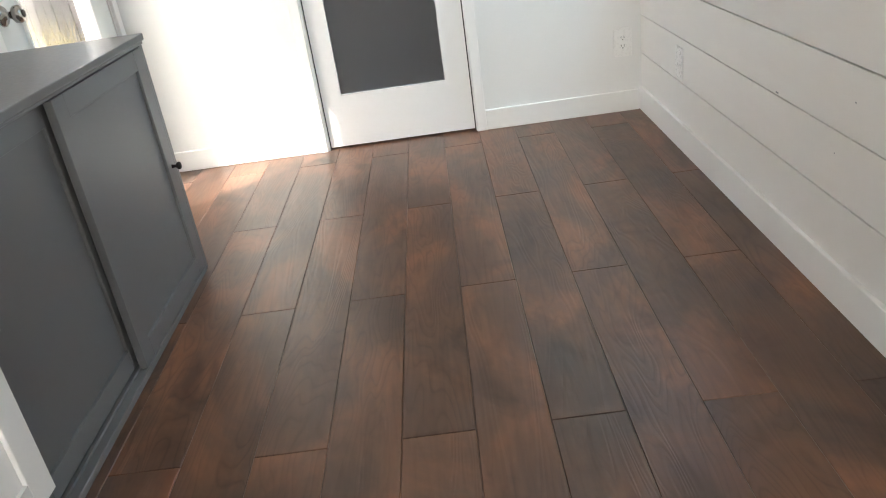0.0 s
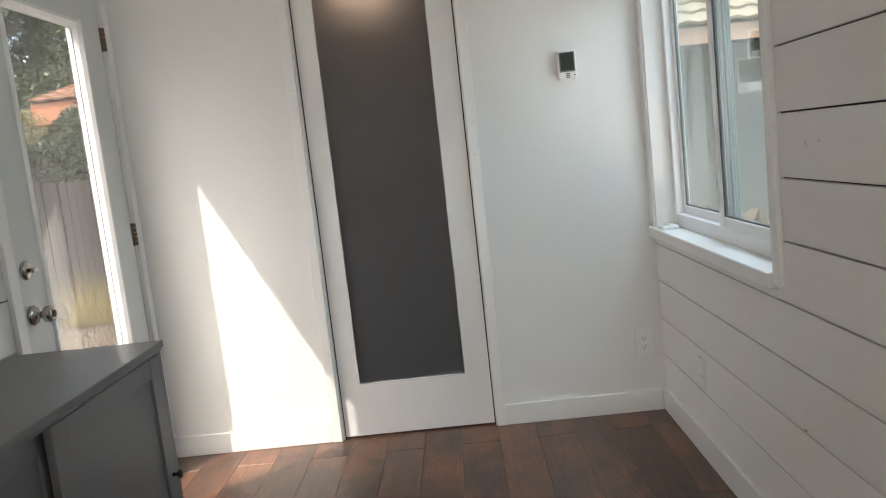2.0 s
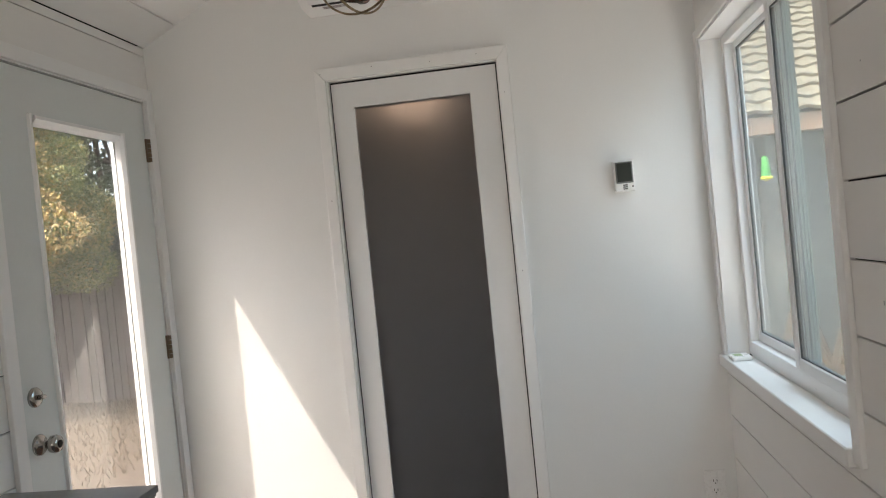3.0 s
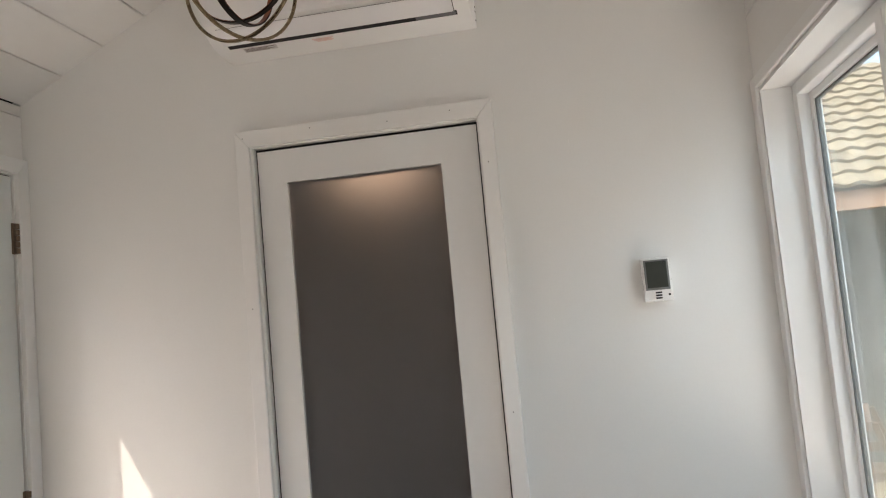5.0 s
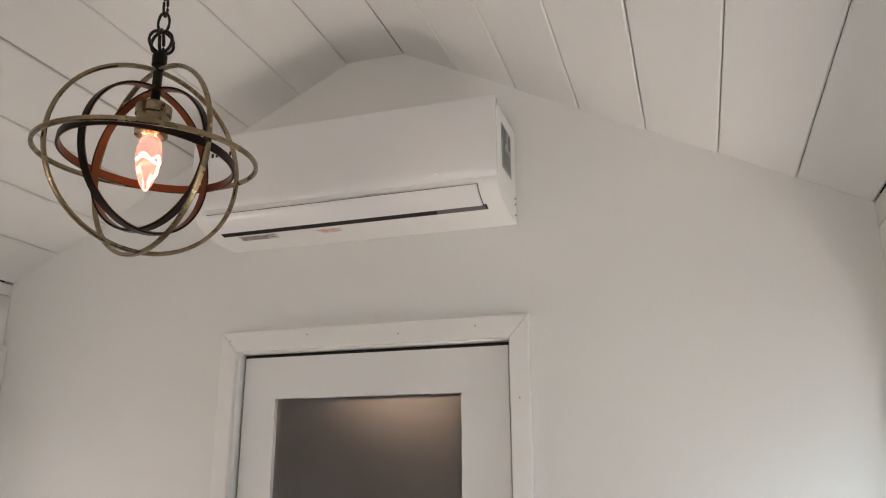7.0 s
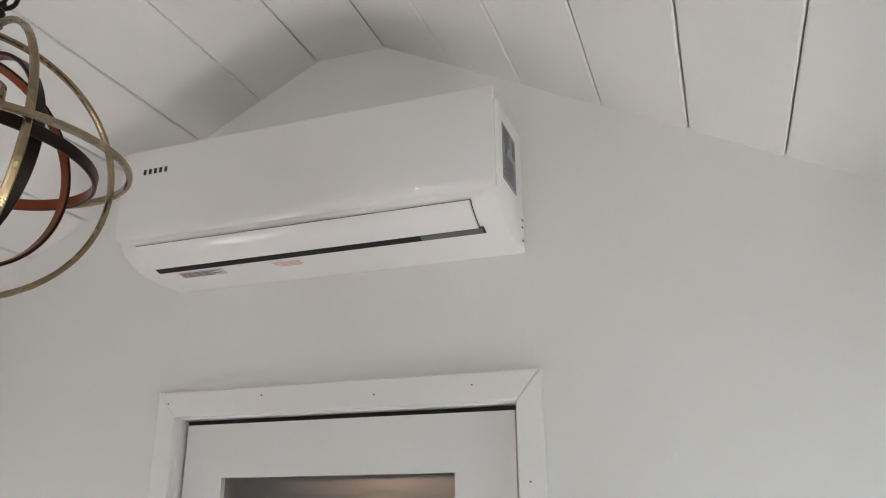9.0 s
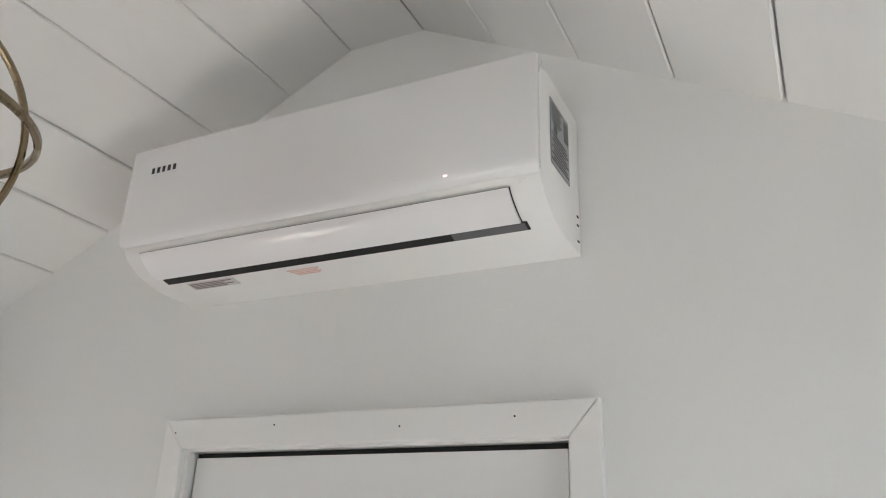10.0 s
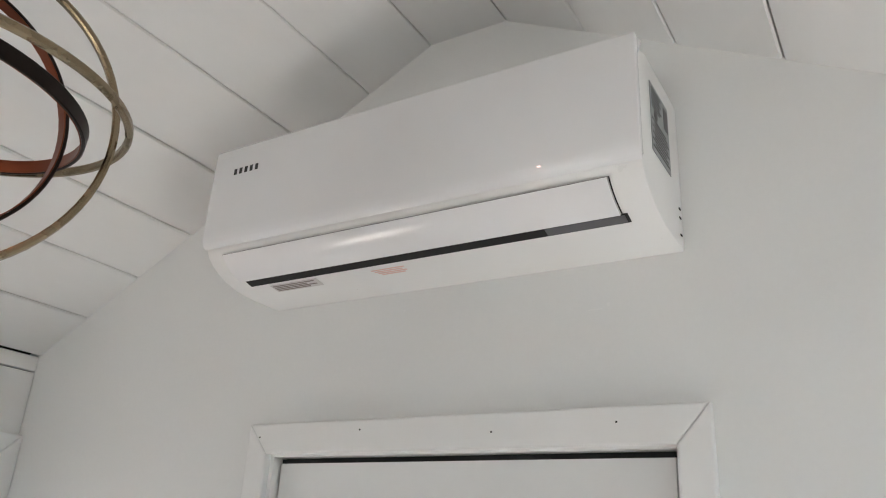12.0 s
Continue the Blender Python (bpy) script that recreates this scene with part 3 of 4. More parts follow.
def sash(x0, x1, y0, y1, z0, z1, w):
    s = part("sash", box(x0, x1, y0, y0 + w, z0, z1, bev=0.003), VINYL, win)
    part("sash_stile", box(x0, x1, y1 - w, y1, z0, z1, bev=0.003), VINYL, s)
    part("sash_rail", box(x0, x1, y0 + w, y1 - w, z0, z0 + w, bev=0.003), VINYL, s)
    part("sash_rail", box(x0, x1, y0 + w, y1 - w, z1 - w, z1, bev=0.003), VINYL, s)
    xm = (x0 + x1) / 2
    g = 0.004
    for a in ((y0 + w, y0 + w + g, z0 + w, z1 - w), (y1 - w - g, y1 - w, z0 + w, z1 - w), (y0 + w + g, y1 - w - g, z0 + w, z0 + w + g), (y0 + w + g, y1 - w - g, z1 - w - g, z1 - w)):
        part("gasket", box(xm - 0.008, xm + 0.008, *a), GASKET, s)
    for dx in (-0.006, 0.004):
        part("pane", box(xm + dx, xm + dx + 0.003, y0 + w - 0.003, y1 - w + 0.003, z0 + w - 0.003, z1 - w + 0.003), PANE, s, "clear glass pane").visible_shadow = False
    return s


sash(fx0 - 0.004, fx0 + 0.024, WY0 + 0.028, YM + 0.055, 0.866, WZ1 - 0.028, 0.037)
outer_sash = sash(fx0 + 0.030, fx0 + 0.056, YM + 0.002, WY1 - 0.030, 0.866, WZ1 - 0.028, 0.034)
# added ribs whose dark and green colours imitate the stile shaded behind glass
for k, (rx0, rx1, mat) in enumerate(((0.0305, 0.0345, GASKET), (0.0350, 0.0395, STRIP), (0.0405, 0.0430, GASKET), (0.0435, 0.0485, STRIP), (0.0500, 0.0520, GASKET), (0.0525, 0.0555, STRIP))):
    part("weatherstrip", box(fx0 + rx0, fx0 + rx1, YM - 0.004 - 0.003 * (k % 2), YM + 0.0019, 0.870, WZ1 - 0.032), mat, outer_sash, "added stripe painting the outer stile's shade and glass tint")

# ---- things in the room ----
# grey sliding-door cabinet
CX, CY0, CY1, CZ = 0.475, 2.55, 3.742, 0.769
cab = thing("sideboard", "dark grey painted sideboard with two sliding panel doors", "cabinet")
part("top", box(0.020, CX + 0.008, CY0 - 0.006, CY1 + 0.006, CZ - 0.020, CZ, bev=0.003, seg=2), GREY, cab)
part("top_moulding", box(0.024, CX + 0.002, CY0 - 0.002, CY1 + 0.002, CZ - 0.030, CZ - 0.0205, bev=0.002), GREY, cab)
for y in (CY0, CY1 - 0.022):
    part("side_panel", box(0.026, CX - 0.002, y, y + 0.022, 0.0, CZ - 0.0305, bev=0.0015), GREY, cab)
part("back_panel", box(0.026, 0.034, CY0 + 0.023, CY1 - 0.023, 0.02, CZ - 0.031), GREY, cab)
part("bottom_rail", box(0.036, CX + 0.001, CY0 + 0.0225, CY1 - 0.0225, 0.0, 0.020, bev=0.0015), GREY, cab)
part("guide_rail", box(CX - 0.03, CX - 0.022, CY0 + 0.0225, CY1 - 0.0225, 0.0205, 0.028), GREY, cab)
part("shelf", box(0.036, CX - 0.08, CY0 + 0.0225, CY1 - 0.0225, 0.36, 0.378), GREY, cab)


def panel_door(x1, y0, y1, z0, z1, knob_y):
    st, x0 = 0.062, x1 - 0.020
    d = part("door", box(x0, x1, y0, y0 + st, z0, z1, bev=0.0015), GREY, cab, "dark grey framed sliding door")
    part("door_stile", box(x0, x1, y1 - st, y1, z0, z1, bev=0.0015), GREY, d)
    part("door_rail", box(x0, x1 - 0.0003, y0 + st, y1 - st, z0, z0 + 0.056, bev=0.001), GREY, d)
    part("door_rail", box(x0, x1 - 0.0003, y0 + st, y1 - st, z1 - 0.056, z1, bev=0.001), GREY, d)
    part("door_panel", box(x0 + 0.004, x1 - 0.009, y0 + st - 0.005, y1 - st + 0.005, z0 + 0.05, z1 - 0.05), GREY, d)
    part("door_knob", lathe(bmesh.new(), [(0.007, 0.0), (0.005, 0.004), (0.005, 0.012), (0.011, 0.017), (0.0125, 0.022), (0.010, 0.026), (0.004, 0.028)], (x1, knob_y, 0.375), "X", 20), BLACKM, d, "small dark round knob", smooth=True)


panel_door(CX - 0.001, 3.118, CY1 - 0.024, 0.022, CZ - 0.034, CY1 - 0.050)
panel_door(CX - 0.030, CY0 + 0.024, 3.172, 0.030, CZ - 0.034, CY0 + 0.050)

# white base cabinet beside it
wc = thing("base_cabinet", "white painted base cabinet with recessed panel doors", "cabinet")
WX, WCY = 0.527, 2.542
part("body", box(0.002, WX - 0.02, 1.05, WCY, 0.15, 0.87, bev=0.0015), TRIM, wc)
part("toe_kick", box(0.002, WX - 0.08, 1.05, WCY - 0.002, 0.0, 0.1495), TRIM, wc)
part("worktop", box(0.002, WX + 0.02, 1.04, WCY + 0.004, 0.8705, 0.905, bev=0.003), PALEWOOD, wc, "pale wooden worktop")
for y0, y1 in ((1.80, WCY), (1.055, 1.795)):
    d = part("door", box(WX - 0.0195, WX, y0 + 0.002, y0 + 0.065, 0.152, 0.866, bev=0.0015), TRIM, wc)
    part("door_stile", box(WX - 0.0195, WX, y1 - 0.065, y1 - 0.0005, 0.152, 0.866, bev=0.0015), TRIM, d)
    for z0, z1 in ((0.152, 0.215), (0.803, 0.866)):
        part("door_rail", box(WX - 0.0195, WX - 0.0003, y0 + 0.065, y1 - 0.065, z0, z1), TRIM, d)
    part("door_panel", box(WX - 0.0195, WX - 0.009, y0 + 0.06, y1 - 0.06, 0.21, 0.81), TRIM, d)

# outlet, blank plate, thermostat
out = thing("power_outlet", "white double power outlet plate on the drywall", "outlet")
oy, ox, oz = YF, 2.136, 0.308
part("plate", box(ox - 0.040, ox + 0.040, oy - 0.006, oy - 0.0003, oz - 0.062, oz + 0.062, bev=0.003, seg=2), PLASTIC, out)
part("receptacle", box(ox - 0.0165, ox + 0.0165, oy - 0.008, oy - 0.0065, oz - 0.034, oz + 0.034, bev=0.001), PLASTIC, out)
for dz in (-0.018, 0.018):
    for dx in (-0.0065, 0.0065):
        part("slot", box(ox + dx - 0.001, ox + dx + 0.001, oy - 0.0084, oy - 0.0079, oz + dz, oz + dz + 0.009), DARK, out)
    part("ground_hole", lathe(bmesh.new(), [(0.0026, 0.0), (0.0026, 0.0005)], (ox, oy - 0.0084, oz + dz - 0.006), "Y", 10), DARK, out)
plate = thing("wall_plate", "white decorator switch plate on the shiplap", "switch plate")
py, pz = 4.278, 0.325
part("plate", box(XR - 0.0065, XR - 0.0003, py - 0.040, py + 0.040, pz - 0.060, pz + 0.060, bev=0.003, seg=2), PLASTIC, plate)
part("insert", box(XR - 0.0085, XR - 0.0066, py - 0.0165, py + 0.0165, pz - 0.034, pz + 0.034, bev=0.001), PLASTIC, plate)

th = thing("thermostat", "white wall thermostat with a dark green-black screen", "thermostat")
tx0, tx1, tz0, tz1 = 1.866, 1.942, 1.466, 1.584
part("body", box(tx0, tx1, YF - 0.028, YF - 0.0003, tz0, tz1, bev=0.004, seg=2), PLASTIC, th)
part("bezel", box(tx0 + 0.006, tx1 - 0.006, YF - 0.0305, YF - 0.0281, tz0 + 0.031, tz1 - 0.006, bev=0.001), surface("grey_bezel", (0.16, 0.17, 0.17), 0.3), th, "dark grey screen surround")
scr = part("screen", box(tx0 + 0.011, tx1 - 0.011, YF - 0.0318, YF - 0.0306, tz0 + 0.037, tz1 - 0.010, bev=0.0005), LCD, th, "dark blank screen")
bm = bmesh.new()
sx, sz = tx1 - 0.022, tz1 - 0.020
for a in ((0, 0.006, 0.009, 0.0105), (0, 0.0015, 0.003, 0.0105), (0.0045, 0.006, -0.003, 0.0105), (0, 0.006, 0.003, 0.0045), (0.002, 0.004, -0.006, -0.003)):
    bx(bm, sx + a[0], sx + a[1], YF - 0.0322, YF - 0.0319, sz + a[2], sz + a[3])
part("segments", bm, LCDG, scr)
for k in range(3):
    part("button", box(tx0 + 0.030, tx0 + 0.047, YF - 0.0295, YF - 0.0281, tz0 + 0.007 + k * 0.0073, tz0 + 0.0113 + k * 0.0073, bev=0.0006), INK, th)
part("button", lathe(bmesh.new(), [(0.0032, 0.0), (0.0028, 0.0015)], (tx1 - 0.010, YF - 0.0296, tz0 + 0.017), "Y", 14), INK, th)

# small sensor on the window sill
sen = thing("room_sensor", "small white rounded sensor with a green display lying on the sill", "sensor")
part("body", box(2.204, 2.272, 4.640, 4.728, WZ0, WZ0 + 0.016, bev=0.006, seg=3), PLASTIC, sen)
part("display", box(2.216, 2.244, 4.665, 4.703, WZ0 + 0.0161, WZ0 + 0.0168), surface("green_display", (0.20, 0.30, 0.10), 0.3), sen, "green display")

for nx, nz in ((0.752, 2.060), (0.965, 2.066), (1.20, 2.055), (1.385, 2.062), (1.482, 1.90), (1.484, 1.20), (0.748, 1.55)):
    part("nail_hole", lathe(bmesh.new(), [(0.0016, 0.0), (0.0016, 0.0003)], (nx, YF - 0.0203, nz), "Y", 8), DARK, bath_door)

for sx_, sz_, w, hh in ((1.352, 2.226, 0.022, 0.0016), (1.372, 2.230, 0.004, 0.005), (1.62, 1.44, 0.003, 0.006), (1.02, 2.262, 0.003, 0.002), (1.71, 1.92, 0.002, 0.02)):
    part("scuff", box(sx_ - w / 2, sx_ + w / 2, YF - 0.0004, YF + 0.001, sz_, sz_ + hh), TRIM, wall_far, "small pale scuff")

# ---- wall-mounted air conditioner ----
ac = thing("air_conditioner", "white wall-mounted split air conditioner above the door", "air conditioner")
AX0, AX1, AZ0, AZ1 = 0.728, 1.487, 2.296, 2.532


def side_outline(inset=0.0):
    """Section of the body: back, top, front, curved underside."""
    pts = [(YF - 0.0005, AZ0 + inset), (YF - 0.0005, AZ1 - 0.004), (YF - 0.15, AZ1 - 0.004)]
    pts += [(4.655, AZ1 - 0.012), (4.641, AZ1 - 0.03), (4.641, 2.36)]
    for k in range(1, 9):
        a = k / 8 * math.pi / 2
        pts.append((4.641 + 0.126 * (1 - math.cos(a)), 2.36 - (2.36 - AZ0 - inset) * math.sin(a)))
    return pts


bm = bmesh.new()
prism(bm, side_outline(), 0, AX0 + 0.003, AX1 - 0.0025, 0.003)
body = soft_shade(part("body", bm, ACP, ac))
# front panel: flat above, sweeping back at its foot
prof = [(4.634, AZ1), (4.630, AZ1 - 0.006), (4.630, 2.376), (4.6306, 2.366), (4.6325, 2.357), (4.636, 2.350), (4.6405, 2.347)]
back = [(4.6407, 2.352), (4.6407, AZ1 - 0.034), (4.6515, AZ1 - 0.014), (4.662, AZ1 - 0.0005)]
bm = prism(bmesh.new(), prof + back, 0, AX0, AX1, 0.004)
front = soft_shade(part("front_panel", bm, GLOSS, ac, "glossy white front panel"))
# air outlet: louvre flap over a dark slot, both set into the curved underside
def under(t, lift):
    a = t * math.pi / 2
    y = 4.641 + 0.126 * (1 - math.cos(a))
    z = 2.36 - (2.36 - AZ0) * math.sin(a)
    ny, nz = -math.cos(a), -math.sin(a)
    return (y + ny * lift, z + nz * lift)


fl = [under(0.24 + 0.39 * k / 8, 0.0045) for k in range(9)] + [under(0.63 - 0.39 * k / 8, 0.0012) for k in range(9)]
bm = prism(bmesh.new(), fl, 0, 0.768, 1.438)
flap = soft_shade(part("louvre", bm, GLOSS, ac, "glossy white air louvre"))
sl = [under(0.633 + 0.10 * k / 4, 0.0015) for k in range(5)] + [under(0.733 - 0.10 * k / 4, -0.004) for k in range(5)]
part("air_slot", prism(bmesh.new(), sl, 0, 0.776, 1.446), DARK, ac, "dark air slot")
sl = [under(0.645 + 0.08 * k / 4, 0.0022) for k in range(5)] + [under(0.725 - 0.08 * k / 4, 0.0012) for k in range(5)]
part("slot_vane", prism(bmesh.new(), sl, 0, 1.33, 1.442), surface("slot_grey", (0.12, 0.12, 0.13), 0.4), ac)
ol = [under(0.231 + 0.01 * k, 0.0011) for k in range(2)] + [under(0.241 - 0.01 * k, 0.0002) for k in range(2)]
part("louvre_gap", prism(bmesh.new(), ol, 0, 0.766, 1.440), DARK, ac)
part("louvre_gap", prism(bmesh.new(), [under(0.24 + 0.49 * k / 6, 0.0011) for k in range(7)] + [under(0.73 - 0.49 * k / 6, 0.0) for k in range(7)], 0, 1.4385, 1.4400), DARK, ac)


def under_patch(t0, t1, x0, x1, lift):
    return prism(bmesh.new(), [under(t0, lift), under(t1, lift), under(t1, lift - 0.0006), under(t0, lift - 0.0006)], 0, x0, x1)


stick = part("sticker", under_patch(0.77, 0.89, 0.812, 0.912, 0.0012), STICKERW, ac, "pale grey sticker with tiny print")
for k in range(4):
    part("print_line", under_patch(0.785 + k * 0.025, 0.797 + k * 0.025, 0.816, 0.905 - 0.018 * (k % 2), 0.0016), surface("grey_print", (0.22, 0.18, 0.17), 0.5) if k == 0 else bpy.data.materials["grey_print"], stick)
for k in range(4):
    part("warning_print", under_patch(0.80 + k * 0.026, 0.812 + k * 0.026, 1.020 + 0.004 * k, 1.082 - 0.006 * (k % 2), 0.001), REDINK, ac, "faint red printed line")
# maker's mark as plain bars
for k in range(5):
    x = 0.781 + k * 0.0122
    part("mark_bar", box(x, x + 0.0062, 4.6293, 4.6299, 2.4755, 2.4865), INK, ac, "small black printed mark")
part("indicator", box(1.350, 1.355, 4.6294, 4.6299, 2.3608, 2.3618), LED, ac, "lit indicator dash")
rate = part("rating_label", box(AX1 - 0.002, AX1 - 0.0012, 4.690, 4.775, 2.386, 2.492), STICKER, ac, "grey rating label")
for k in range(9):
    z = 2.394 + k * 0.0052
    part("print_line", box(AX1 - 0.0012, AX1 - 0.0008, 4.694 + 0.01 * (k % 2), 4.770 - 0.006 * (k % 3), z, z + 0.0024), INK, rate)
for k in range(6):
    z = 2.456 + k * 0.0055
    part("print_line", box(AX1 - 0.0012, AX1 - 0.0008, 4.696, 4.732 + 0.008 * (k % 2), z, z + 0.0026), INK, rate)
part("print_mark", lathe(bmesh.new(), [(0.008, 0.0), (0.008, 0.0004)], (AX1 - 0.0012, 4.712, 2.448), "X", 16), INK, rate)
part("print_block", box(AX1 - 0.0012, AX1 - 0.0008, 4.752, 4.771, 2.450, 2.484), surface("print_grey", (0.10, 0.10, 0.11), 0.5), rate)
for z in (2.352, 2.338, 2.312):
    part("clip_notch", box(AX1 - 0.0022, AX1 - 0.0010, 4.808, 4.816, z, z + 0.002), DARK, ac)

# ---- orb pendant ----
LC = Vector((1.113, 4.028, 2.187))
pend = thing("pendant_lamp", "brass and bronze hoop orb pendant lamp with a lit candle bulb", "pendant lamp")


def hoop(name, r, w, t, rot, mat, label):
    m = Matrix.Translation(LC) @ Euler([radians(a) for a in rot]).to_matrix().to_4x4()
    ob = soft_shade(part(name, band(bmesh.new(), r, w, t, m), mat, pend, label))
    if mat is BRONZE:
        soft_shade(part("lining", band(bmesh.new(), r - t / 2 - 0.0006, w - 0.001, 0.001, m), COPPER, ob, "reddish copper inner face"))


hoop("hoop", 0.153, 0.0078, 0.006, (3, 2, 0), BRASS, "aged brass level hoop")
hoop("hoop", 0.1425, 0.0078, 0.006, (90, 0, 62), BRASS, "aged brass upright hoop")
hoop("hoop", 0.144, 0.0078, 0.006, (90, 0, -19), BRASS, "aged brass upright hoop")
hoop("hoop", 0.122, 0.013, 0.003, (-2, 3, 0), BRONZE, "dark bronze level hoop")
hoop("hoop", 0.112, 0.013, 0.003, (90, 0, 80), BRONZE, "dark bronze upright hoop")
hoop("hoop", 0.110, 0.013, 0.003, (90, 0, -7), BRONZE, "dark bronze upright hoop")
part("stem", lathe(bmesh.new(), [(0.007, 0.075), (0.007, 0.150), (0.011, 0.152), (0.011, 0.168), (0.006, 0.175)], LC, "Z", 16), BLACKM, pend, smooth=False)
part("socket", lathe(bmesh.new(), [(0.019, 0.034), (0.0235, 0.036), (0.0235, 0.066), (0.026, 0.068), (0.026, 0.082), (0.018, 0.088), (0.008, 0.092)], LC, "Z", 24), BRASS, pend, "brass candle socket", smooth=False)
bulb = part("bulb", lathe(bmesh.new(), [(0.011, 0.034), (0.015, 0.028), (0.0185, 0.012), (0.0185, -0.002), (0.015, -0.022), (0.009, -0.040), (0.003, -0.051), (0.001, -0.052)], LC, "Z", 24), BULB, pend, "clear candle bulb glowing pinkish orange", smooth=True)
bulb.visible_shadow = False
fil = [LC + Vector((0.010 * math.cos(a), 0.010 * math.sin(a), 0.004 * math.sin(3 * a))) for a in [2 * math.pi * k / 40 for k in range(40)]]
part("filament", tube(bmesh.new(), fil, 0.0014, 6, True), FILAMENT, bulb, "glowing filament")
for k in range(3):
    bm = bmesh.new()
    m = Matrix.Translation(LC + Vector((0, 0, 0.192))) @ Euler((radians(90), 0, radians(60 * k))).to_matrix().to_4x4()
    tube(bm, [m @ Vector((0.019 * math.cos(2 * math.pi * i / 24), 0.019 * math.sin(2 * math.pi * i / 24), 0)) for i in range(24)], 0.0026, 6, True)
    part("loop", bm, BLACKM, pend, smooth=True)
z = LC.z + 0.212
k = 0
while z < RZ - 0.035:
    a = radians(90 * (k % 2) + 20)
    bm = bmesh.new()
    pts = []
    for i in range(20):
        q = 2 * math.pi * i / 20
        u, v = 0.0085 * math.cos(q), 0.018 * math.sin(q)
        pts.append((LC.x + u * math.cos(a), LC.y + u * math.sin(a), z + 0.014 + v))
    part("chain_link", tube(bm, pts, 0.0022, 6, True), BLACKM, pend, smooth=True)
    z += 0.030
    k += 1
part("canopy", lathe(bmesh.new(), [(0.008, -0.040), (0.012, -0.034), (0.045, -0.018), (0.058, -0.006), (0.060, -0.0005)], (LC.x, LC.y, RZ), "Z", 32), BLACKM, pend, smooth=False)

# ---- outside ----
ground = tagged(part("ground", box(-400, 400, -400, 400, GROUND - 0.3, GROUND), EARTH), "dry bare yard with straw-coloured grass", "ground", kind="structure")
slab = tagged(part("pavement", box(2.6, 12, 0, 10.3, GROUND - 0.05, GROUND + 0.03, bev=0.01), CONCRETE), "sunlit pale concrete yard slab", "pavement", kind="structure")

# board fence
fence = thing("fence", "weathered grey-brown board fence at the yard's end", "fence")
FY = 11.4
rnd = random.Random(3)
part("rail", box(-13, 3.3, FY + 0.03, FY + 0.07, GROUND + 0.35, GROUND + 0.44), FENCE, fence)
part("rail", box(-13, 3.3, FY + 0.03, FY + 0.07, GROUND + 1.35, GROUND + 1.44), FENCE, fence)
board_mesh = None
bm = bmesh.new()
prism(bm, [(-0.049, 0), (0.049, 0), (0.049, 1.77), (0.032, 1.80), (-0.032, 1.80), (-0.049, 1.77)], 1, -0.010, 0.010, 0.002)
first = part("board", bm, FENCE, fence)
board_mesh = first.data
first.matrix_basis = pose(-12.9, FY, GROUND, 0, 0, 0)
x = -12.9
while x < 3.1:
    x += 0.107
    ob = new("board", board_mesh)
    ob.parent = fence
    ob.matrix_basis = pose(x, FY + rnd.uniform(-0.006, 0.006), GROUND + rnd.uniform(-0.03, 0.02), 0, rnd.uniform(-0.6, 0.6), rnd.uniform(-1.5, 1.5))


# trees
def leaf_mesh(name, centres, sizes, mat, parent, label, seed, squash=(1, 1, 0.85)):
    """Crown of folded leaf blades scattered in clumps."""
    g = np.random.default_rng(seed)
    vs, fs = [], []
    c0, s0 = np.array(centres), np.array(sizes)
    n_each = (s0[:, 1]).astype(int)
    idx = np.repeat(np.arange(len(c0)), n_each)
    n = len(idx)
    d = g.normal(size=(n, 3))
    d /= np.linalg.norm(d, axis=1)[:, None]
    rad = s0[idx, 0] * g.uniform(0.55, 1.0, n) ** 0.6
    p = c0[idx] + d * rad[:, None] * np.array(squash)
    ax = g.normal(size=(n, 3)) + d * 0.8
    ax /= np.linalg.norm(ax, axis=1)[:, None]
    side = np.cross(ax, g.normal(size=(n, 3)))
    side /= np.linalg.norm(side, axis=1)[:, None]
    nrm = np.cross(ax, side)
    ln = s0[idx, 2] * g.uniform(0.7, 1.3, n)
    wd = ln * 0.27
    a = p
    b = p + ax * (ln * 0.5)[:, None] + side * wd[:, None] + nrm * (wd * 0.4)[:, None]
    c = p + ax * ln[:, None]
    e = p + ax * (ln * 0.5)[:, None] - side * wd[:, None] + nrm * (wd * 0.4)[:, None]
    verts = np.stack([a, b, c, e], 1).reshape(-1, 3)
    me = bpy.data.meshes.new(name)
    faces = [f for i in range(n) for f in ((4 * i, 4 * i + 1, 4 * i + 2), (4 * i, 4 * i + 2, 4 * i + 3))]
    me.from_pydata(verts.tolist(), [], faces)
    me.materials.append(mat)
    ob = new(name, me)
    ob.parent = parent
    tagged(ob, label, kind="stuff")
    return ob


